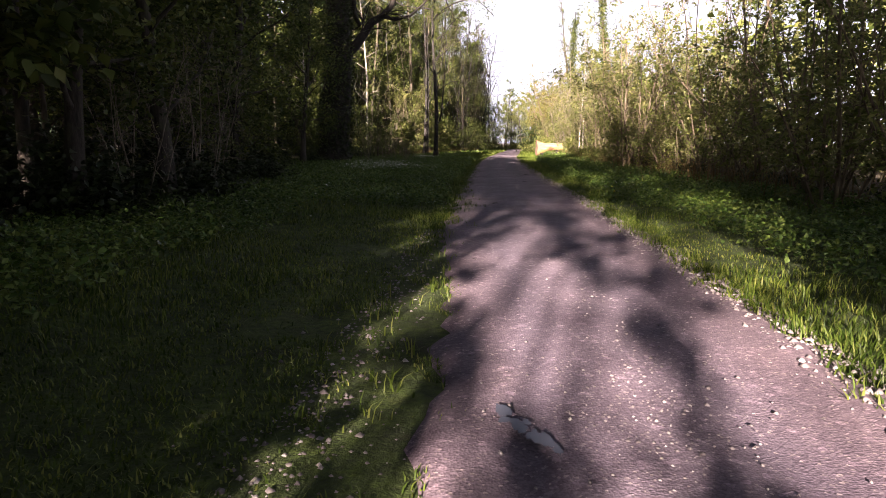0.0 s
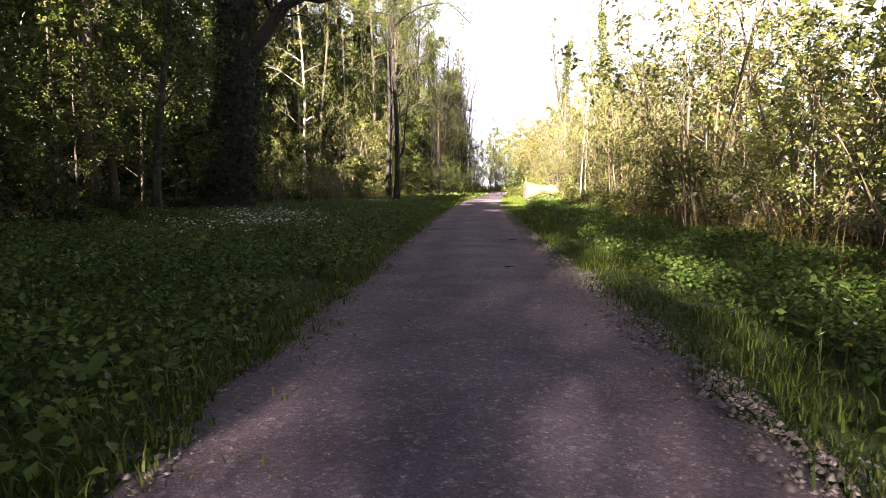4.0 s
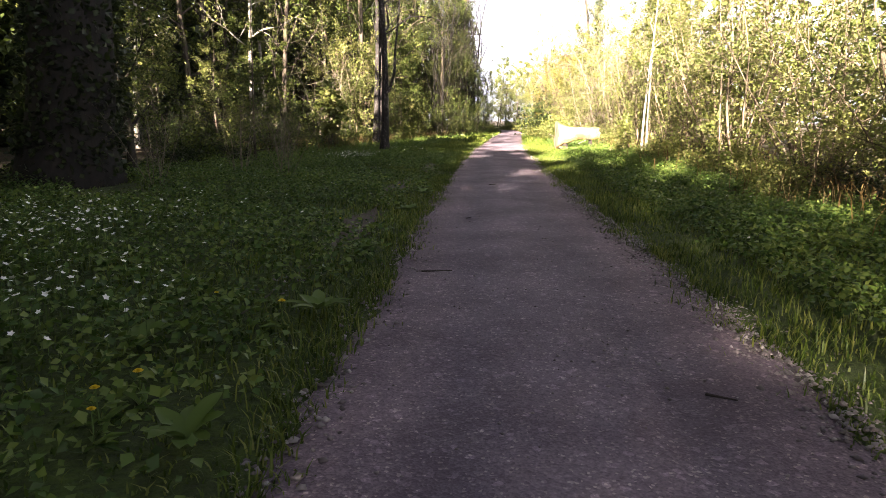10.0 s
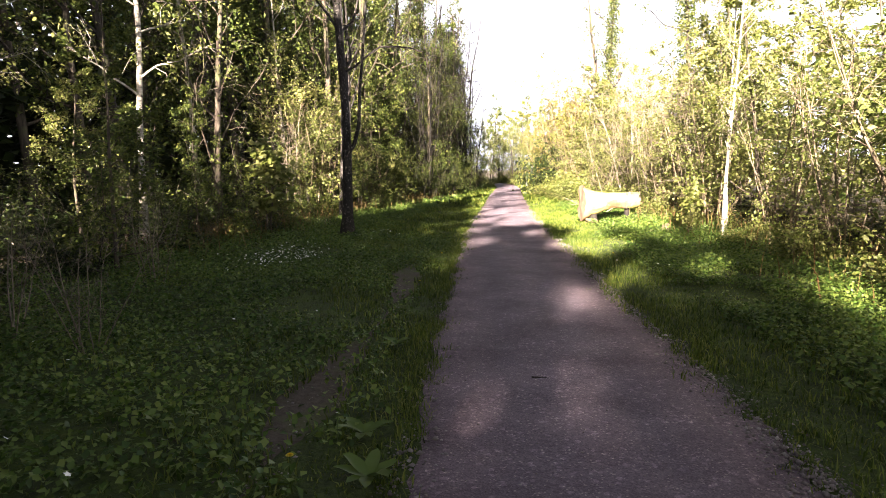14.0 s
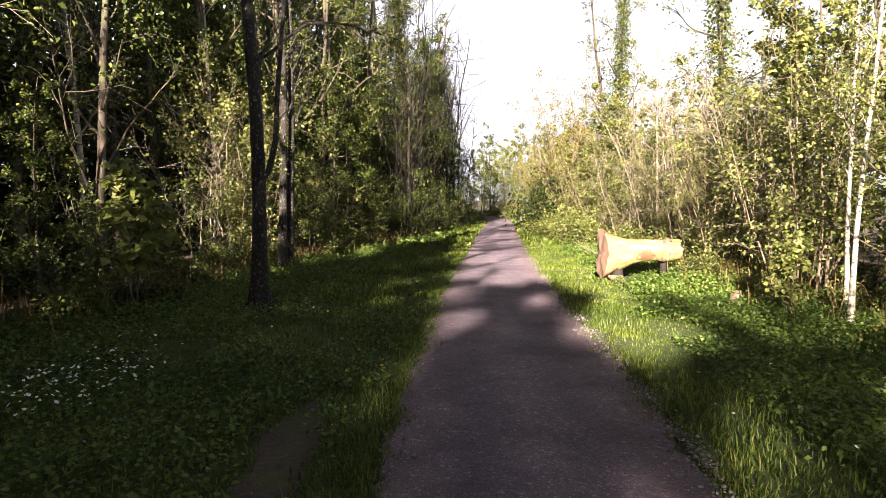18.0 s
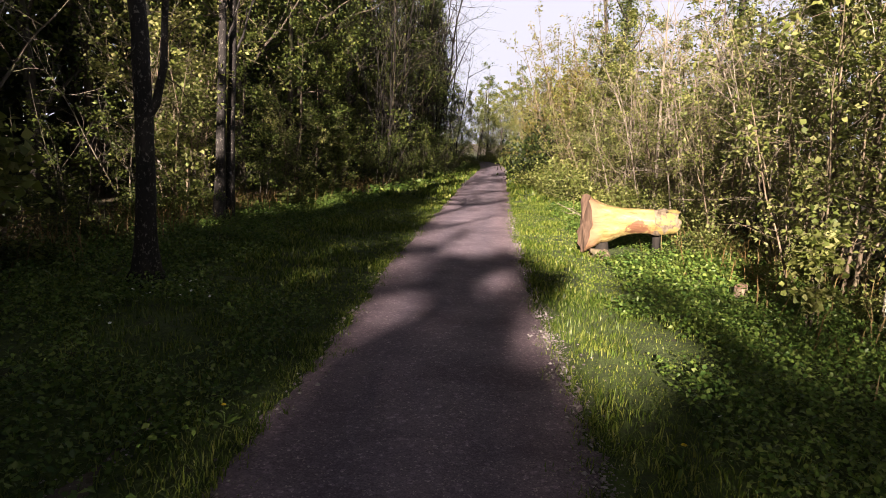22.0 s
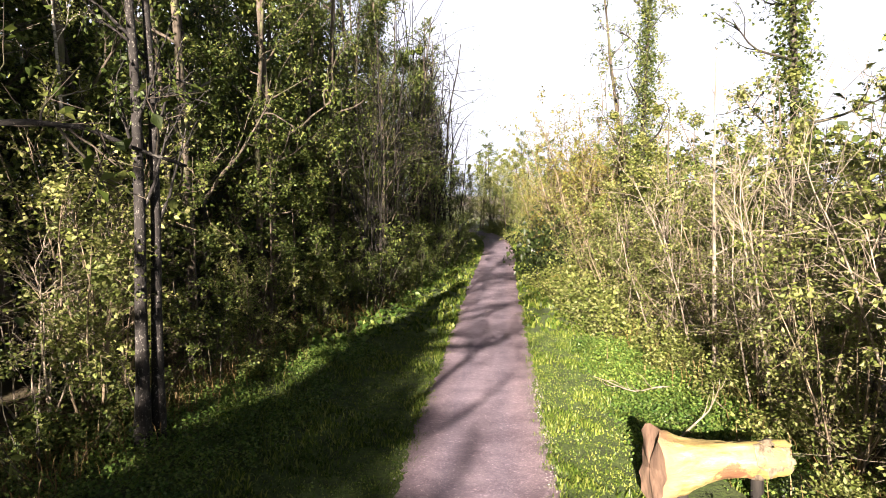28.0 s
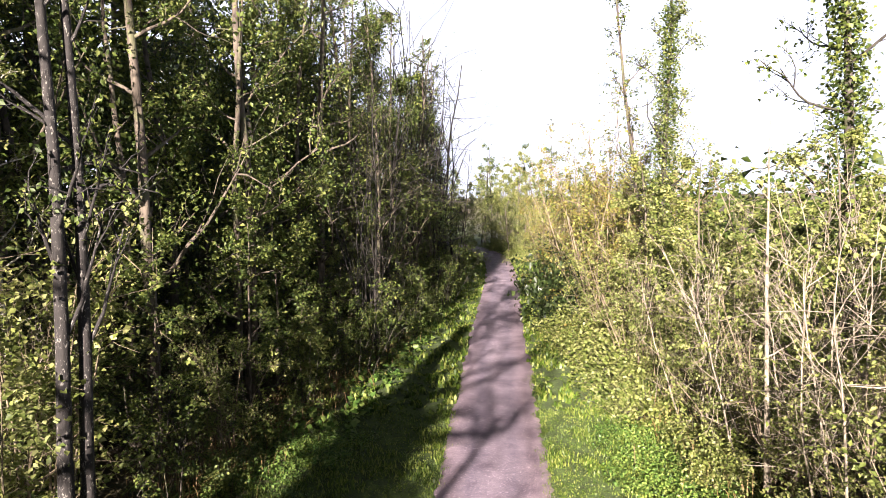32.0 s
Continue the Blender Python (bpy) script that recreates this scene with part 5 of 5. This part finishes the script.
for i, (x, y, turn, length) in enumerate(((1.6, 26.8, 12, 0.3), (3.1, 23.9, -30, 0.16), (2.5, 19.5, 5, 0.14), (2.1, 30.2, 40, 0.12), (1.0, 12.5, 70, 0.2), (2.9, 35.2, -15, 0.15))):
    stick(x, y, turn, length, 440 + i)


def forked_tree():
    """The tree close to the track: flared foot, rough dark bark, forking above head height."""
    rng = np.random.default_rng(205)
    ob = tagged(new("forked_tree"), "rough dark-barked tree with a flared foot and low fork", "tree")
    p = Pile()
    n, sides = 40, 14
    z = np.linspace(-0.15, 15.5, n)
    line = np.stack([0.1 * np.sin(z * 0.5) - 0.012 * z, 0.08 * np.sin(z * 0.4 + 1), z], -1)
    r = 0.155 * (1 - 0.05 * z) + 0.16 * np.exp(-(z + 0.15) * 2.6)
    ang = np.arange(sides) * 2 * np.pi / sides
    v = []
    for k in range(n):
        flare = 1 + 0.35 * math.exp(-z[k] * 2.2) * np.sin(4 * ang + 0.6) + 0.05 * rng.normal(0, 1, sides)
        v.append(np.stack([line[k, 0] + r[k] * flare * np.cos(ang), line[k, 1] + r[k] * flare * np.sin(ang), np.full(sides, z[k])], -1))
    i, j = np.meshgrid(np.arange(n - 1), np.arange(sides), indexing="ij")
    p.add(np.concatenate(v), np.stack([i * sides + j, i * sides + (j + 1) % sides, (i + 1) * sides + (j + 1) % sides, (i + 1) * sides + j], -1).reshape(-1, 4))
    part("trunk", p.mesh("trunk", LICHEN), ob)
    spots = []
    limbs = [([(0.05, 0, 2.5), (0.3, -0.05, 2.85), (0.45, -0.1, 3.4), (0.5, -0.1, 4.3), (0.62, -0.15, 5.4), (0.75, -0.1, 7.0), (0.8, 0, 9.0)], 0.075)]
    for k in range(9):
        a, h = k * 2.4 + 1.0, 5.0 + k * 1.05
        limbs.append((wander(rng, (0.0, 0.05, h), (math.cos(a), math.sin(a), 0.7), 2.4 - 0.12 * k, 6, 0.2, 0.05), 0.045))
    for k in range(9):
        a = k * 2.4 + 0.3
        limbs.append((wander(rng, (-0.1, 0.05, 10.2 + 0.5 * k), (math.cos(a), math.sin(a), 0.25), 5.2 - 0.2 * k, 6, 0.2, 0.03), 0.06))
    for h, a, length in ((4.9, -0.3, 3.2), (6.1, 0.25, 3.6), (7.3, -0.1, 4.0), (8.6, 0.4, 3.6)):
        limbs.append((wander(rng, (0.0, 0.05, h), (math.cos(a), math.sin(a), 0.45), length, 7, 0.2, 0.03), 0.04))
    for pts, r0 in limbs:
        pts = np.asarray(pts, float)
        q = Pile()
        tube(q, pts, r0 * np.linspace(1, 0.3, len(pts)), 7)
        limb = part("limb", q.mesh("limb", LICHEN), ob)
        fine = Pile()
        for _ in range(9):
            s, t = along(pts, rng.uniform(0.25, 1))
            b = wander(rng, s, t / np.linalg.norm(t) * 0.5 + rng.normal(0, 0.7, 3), rng.uniform(0.5, 1.3), 4, 0.25)
            tube(fine, b, 0.014 * np.linspace(1, 0.3, 5), 3)
            for _ in range(3):
                s2, t2 = along(b, rng.uniform(0.3, 1))
                w = wander(rng, s2, t2 / np.linalg.norm(t2) + rng.normal(0, 0.7, 3), 0.45, 2, 0.2)
                tube(fine, w[[0, 2]], [0.006, 0.003], 3)
                spots.append(w[0] + (w[2] - w[0]) * rng.uniform(0, 1, 3)[:, None])
                if s[2] > 10:
                    spots.append(w[0] + rng.normal(0, 0.3, (16, 3)))
        tagged(part("twigwork", fine.mesh("twigwork", BARK), limb), kind="stuff")
    c = Pile()
    leaves(c, rng, np.concatenate(spots), 0.12, 0.05)
    tagged(part("crown", c.mesh("crown", LEAF_MID, False), ob), kind="stuff")
    place(ob, -0.55, 48.6, 0, 1.0, 0, False)


forked_tree()


def oak():
    """The big ivy-clad oak with one heavy crooked limb over the verge."""
    rng = np.random.default_rng(200)
    ob = tagged(new("oak_tree"), "huge dark ivy-clad oak with a heavy crooked limb", "tree")
    p = Pile()
    tr = wander(rng, (0, 0, -0.2), (0.1, 0, 1), 15, 14, 0.05, 0.05)
    r = 0.86 * (1 - 0.6 * np.linspace(0, 1, 15))
    r[0] *= 1.4
    tube(p, tr, r, 14)
    part("trunk", p.mesh("trunk", BARK_SHADED), ob)
    spots = []
    for z, a, l, r0 in ((5.6, -0.2, 5.5, 0.3), (9.8, 2.2, 4.5, 0.22), (10.2, 3.8, 5, 0.24), (9.4, 0.9, 5, 0.22), (10.5, 5.2, 4.5, 0.2), (12, 2.9, 4, 0.16), (13.4, 1.5, 3.5, 0.12),
                        (9.9, -0.15, 7.6, 0.2), (9.6, 0.35, 7.0, 0.18), (11.0, -0.5, 7.4, 0.18), (12.4, 0.1, 6.2, 0.14)):
        q, _ = along(tr, z / 15)
        lp, fine = Pile(), Pile()
        limb = wander(rng, q, (math.cos(a), math.sin(a), 0.35), l, 9, 0.3, 0.06)
        if z == 5.6:
            limb = q + np.array([(0, 0, 0), (0.45, -0.05, 0.2), (0.9, -0.1, 0.6), (1.35, -0.1, 1.2), (1.75, -0.12, 1.75), (2.3, -0.2, 2.0), (2.75, -0.2, 2.5), (3.05, -0.2, 3.2), (3.4, -0.2, 4.0), (3.6, -0.1, 4.8)])
            side = q + np.array([(2.3, -0.2, 2.0), (3.0, -0.3, 1.85), (3.7, -0.35, 2.0), (4.4, -0.3, 2.6), (4.9, -0.3, 3.3)])
            tube(lp, side, 0.11 * np.linspace(1, 0.25, 5), 6)
        tube(lp, limb, r0 * np.linspace(1, 0.25, 10), 7)
        for _ in range(9):
            s, t = along(limb, rng.uniform(0.3, 1))
            b = wander(rng, s, t / np.linalg.norm(t) + rng.normal(0, 0.8, 3), l * rng.uniform(0.2, 0.45), 5, 0.3)
            tube(fine, b, 0.05 * np.linspace(1, 0.2, 6), 4)
            for _ in range(4):
                s2, t2 = along(b, rng.uniform(0.3, 1))
                w = wander(rng, s2, t2 / np.linalg.norm(t2) + rng.normal(0, 0.8, 3), 0.8, 2, 0.2)
                tube(fine, w, [0.012, 0.008, 0.004], 3)
                k = 20 if z > 9 and math.cos(a) > 0.7 else 6
                spots.append(w[0] + (w[2] - w[0]) * rng.uniform(0, 1, k)[:, None] + rng.normal(0, 0.03 * k, (k, 3)))
        limb = part("limb", lp.mesh("limb", BARK_SHADED), ob)
        tagged(part("twigwork", fine.mesh("twigwork", BARK_SHADED), limb), kind="stuff")
    c = Pile()
    leaves(c, rng, np.concatenate(spots), 0.1, 0.02)
    part("crown", c.mesh("crown", LEAF_MID, False), ob)
    iv, cc = Pile(), []
    for _ in range(9000):
        f = rng.uniform(0.0, 0.75)
        q, _ = along(tr, f)
        a, rr = rng.uniform(0, 6.28), 0.86 * (1 - 0.6 * f) * rng.uniform(0.95, 1.16) + rng.exponential(0.05)
        cc.append(q + [math.cos(a) * rr, math.sin(a) * rr, 0])
    leaves(iv, rng, cc, 0.12, 0.02, 0.6, 0.85)
    part("ivy", iv.mesh("ivy", LEAF_DARK, False), ob, "dark green climbing ivy")
    place(ob, -5.9, 34.0, 0, 1.0, 0, False)


oak()


def fallen_log():
    rng = np.random.default_rng(300)
    ob = tagged(new("fallen_log"), "big debarked yellow log with a flared butt beside the track", "log")
    p = Pile()
    n, sides = 26, 28
    f = np.linspace(0, 1, n)
    ang = np.arange(sides) * 2 * np.pi / sides
    rz = 0.235 + 0.43 * np.exp(-f * 3.6) + 0.02 * np.sin(9 * f)
    ry = 0.26 + 0.2 * np.exp(-f * 2.8) + 0.02 * np.sin(7 * f + 1)
    rz *= 1 - 0.05 * np.exp(-((f - 0.16) / 0.04) ** 2)
    cz = 1.47 - 0.36 * (1 - np.exp(-4.2 * f)) + 0.03 * f - rz
    v = []
    for i in range(n):
        k = 1 + 0.07 * np.sin(3 * ang + 2 * f[i]) + 0.05 * np.sin(5 * ang + 5 * f[i] + 1) + 0.03 * np.sin(9 * ang + 1.5) * np.sin(11 * f[i]) + 0.022 * rng.normal(0, 1, sides)
        v.append(np.stack([np.full(sides, 2.08 * f[i]) + (0.03 * np.sin(4 * ang + 1) + 0.02 * rng.normal(0, 1, sides)) * (i in (0, n - 1)), ry[i] * k * np.cos(ang), cz[i] + rz[i] * k * np.sin(ang)], -1))
    v = np.concatenate(v)
    i, j = np.meshgrid(np.arange(n - 1), np.arange(sides), indexing="ij")
    q = np.stack([i * sides + j, i * sides + (j + 1) % sides, (i + 1) * sides + (j + 1) % sides, (i + 1) * sides + j], -1).reshape(-1, 4)
    p.add(v, q)
    for e, s in ((0, -1), (n - 1, 1)):
        ring = np.arange(sides) + e * sides
        c = v[ring].mean(0) + [0.03 * s, 0, 0]
        t = np.stack([np.arange(sides), (np.arange(sides) + 1) % sides, np.full(sides, sides)], -1)
        p.add(np.concatenate([v[ring], [c]]), None, t if s > 0 else t[:, ::-1])
    stem = part("trunk", p.mesh("trunk", LOGWOOD), ob)
    cap = Pile()
    ring = v[:sides]
    mid_point = ring.mean(0)
    rings = [mid_point + (ring - mid_point) * k + [-0.012 - 0.05 * (1 - k) + 0.012 * math.sin(40 * k), 0, 0] for k in (1.02, 0.8, 0.55, 0.3, 0.05)]
    cap.add(np.concatenate(rings), [[a * sides + b, a * sides + (b + 1) % sides, (a + 1) * sides + (b + 1) % sides, (a + 1) * sides + b] for a in range(4) for b in range(sides)])
    part("butt_face", cap.mesh("butt_face", BUTT), stem, "reddish-brown weathered sawn face")
    rind = Pile()
    rows = [v[k * sides:(k + 1) * sides] for k in range(int(n * 0.7), n)]
    out = []
    for k, rr in enumerate(rows):
        c = rr.mean(0)
        out.append(c + (rr - c) * (1.0 + 0.07 * np.sin(3 * ang + 0.9 * k)[:, None] + 0.05 * rng.normal(0, 1, (sides, 1))) + [(-0.12 * abs(math.sin(k)) if k == 0 else 0.02), 0, 0])
    rind.add(np.concatenate(out), [[a * sides + b, a * sides + (b + 1) % sides, (a + 1) * sides + (b + 1) % sides, (a + 1) * sides + b] for a in range(len(out) - 1) for b in range(sides)])
    part("bark_remnant", rind.mesh("bark_remnant", BARK_TAN), stem, "ragged brown bark left on the thin end")
    for x, y, h, r, bark in ((0.42, 0.05, 0.5, 0.15, BARK_SHADED), (1.72, 0.14, 0.78, 0.1, BARK_SHADED), (0.28, -0.22, 0.22, 0.24, BARK_TAN)):
        s = Pile()
        tube(s, [[x, y, -0.2], [x + 0.03, y - 0.02, 0.15], [x, y - 0.04, h * 0.7], [x + 0.01, y - 0.04, h], [x + 0.01, y - 0.04, h + 0.02]], [r * 1.25, r, r * 0.95, r * 0.85, 0.01], 12)
        part("support_stump", s.mesh("support_stump", bark), ob, "rotten stump under the log")
    ob.matrix_basis = pose(7.62, 52.62, 0.0, 0, 0, 1)


fallen_log()


def cut_stump(x, y, turn):
    """A low sawn stump among the herbs."""
    rng = np.random.default_rng(310)
    ob = tagged(new("tree_stump"), "low sawn stump with a pale cut top among the herbs", "stump")
    sides = 16
    ang = np.arange(sides) * 2 * np.pi / sides
    rings = []
    for z, r in ((-0.1, 0.24), (0.1, 0.19), (0.3, 0.165), (0.46, 0.155)):
        k = r * (1 + 0.07 * np.sin(3 * ang + 1) + 0.04 * rng.normal(0, 1, sides))
        rings.append(np.stack([k * np.cos(ang), k * np.sin(ang), z + (0.05 * np.cos(ang) if z > 0.4 else 0) + 0 * ang], -1))
    p = Pile()
    p.add(np.concatenate(rings), [[a * sides + b, a * sides + (b + 1) % sides, (a + 1) * sides + (b + 1) % sides, (a + 1) * sides + b] for a in range(3) for b in range(sides)])
    part("bark", p.mesh("bark", BARK_TAN), ob)
    c = Pile()
    edge = rings[-1] * [0.97, 0.97, 1]
    c.add(np.concatenate([edge, [edge.mean(0) + [0, 0, 0.012]]]), None, [[k, (k + 1) % sides, sides] for k in range(sides)])
    part("cut_top", c.mesh("cut_top", BUTT, False), ob, "weathered sawn wood")
    place(ob, x, y, turn, 0.68, 0.05, False)


cut_stump(9.2, 48.5, 30)


def fallen_branch(x, y, turn, seed, length=2.4):
    """A dead bare branch lying half in the shrubs."""
    rng = np.random.default_rng(seed)
    ob = tagged(new("fallen_branch"), "pale dead forked branch lying at the hedge foot", "branch", "dead branches by the log")
    main = wander(rng, (0, 0, 0.12), (1, 0, 0.3), length, 8, 0.14)
    p = Pile()
    tube(p, main, 0.028 * np.linspace(1, 0.3, 9), 6)
    part("stem", p.mesh("stem", BARK_PALE), ob)
    for k in range(5):
        q, t = along(main, 0.25 + 0.15 * k)
        w = wander(rng, q, t / np.linalg.norm(t) + rng.normal(0, 0.6, 3), rng.uniform(0.4, 0.9), 4, 0.2)
        p = Pile()
        tube(p, w, 0.012 * np.linspace(1, 0.35, 5), 4)
        part("twig", p.mesh("twig", BARK_PALE), ob)
    place(ob, x, y, turn, 1.0, 0.02, False)


for i, (x, y, turn) in enumerate(((9.0, 55.2, 20), (10.4, 53.6, 60), (10.2, 58.4, 200), (10.0, 49.4, -30))):
    fallen_branch(x, y, turn, 320 + i)


def dock_plant(x, y, turn, size, seed):
    """A rosette of broad dock leaves."""
    rng = np.random.default_rng(seed)
    ob = tagged(new("dock_plant"), "low rosette of broad green dock leaves in the verge", "plant", "dock plants on the verge")
    f = np.linspace(0, 1, 7)
    wide = 0.055 * np.sin(np.pi * f ** 0.8) ** 0.7
    for k in range(8):
        a, lift, length = k * 0.785 + rng.uniform(-0.3, 0.3), rng.uniform(0.35, 1.0), rng.uniform(0.18, 0.3)
        run = length * f
        z = 0.02 + run * lift - 0.9 * lift * run * f * 0.55
        v = []
        for side, drop in ((-1, 0.012), (0, -0.008), (1, 0.012)):
            ripple = 0.006 * np.sin(9 * f + side + k)
            v.append(np.stack([run * math.cos(a) - side * wide * math.sin(a), run * math.sin(a) + side * wide * math.cos(a), z + drop * np.sin(np.pi * f) + ripple], -1))
        p = Pile()
        p.add(np.concatenate(v), [[c * 7 + i, c * 7 + i + 1, (c + 1) * 7 + i + 1, (c + 1) * 7 + i] for c in range(2) for i in range(6)])
        part("leaf", p.mesh("leaf", HERB), ob)
    place(ob, x, y, turn, size, 0, False)
    ob.location.z += 0.06


for i, (across, y, size) in enumerate(((-1.75, 20.6, 1.2), (-2.3, 21.8, 1.3), (-1.8, 23.4, 1.4), (-1.7, 25.4, 1.5), (-2.6, 24.6, 1.3), (-1.75, 27.6, 1.2), (-1.65, 30.8, 1.3), (-1.6, 33.2, 1.5),
                                       (-1.75, 33.9, 1.4), (-1.8, 36.4, 1.2), (1.9, 13.6, 1.2), (-2.1, 14.4, 1.3), (-1.9, 17.0, 1.2))):
    dock_plant(float(centre(y)) + across, y, 77 * i, 0.62 * size, 500 + i)
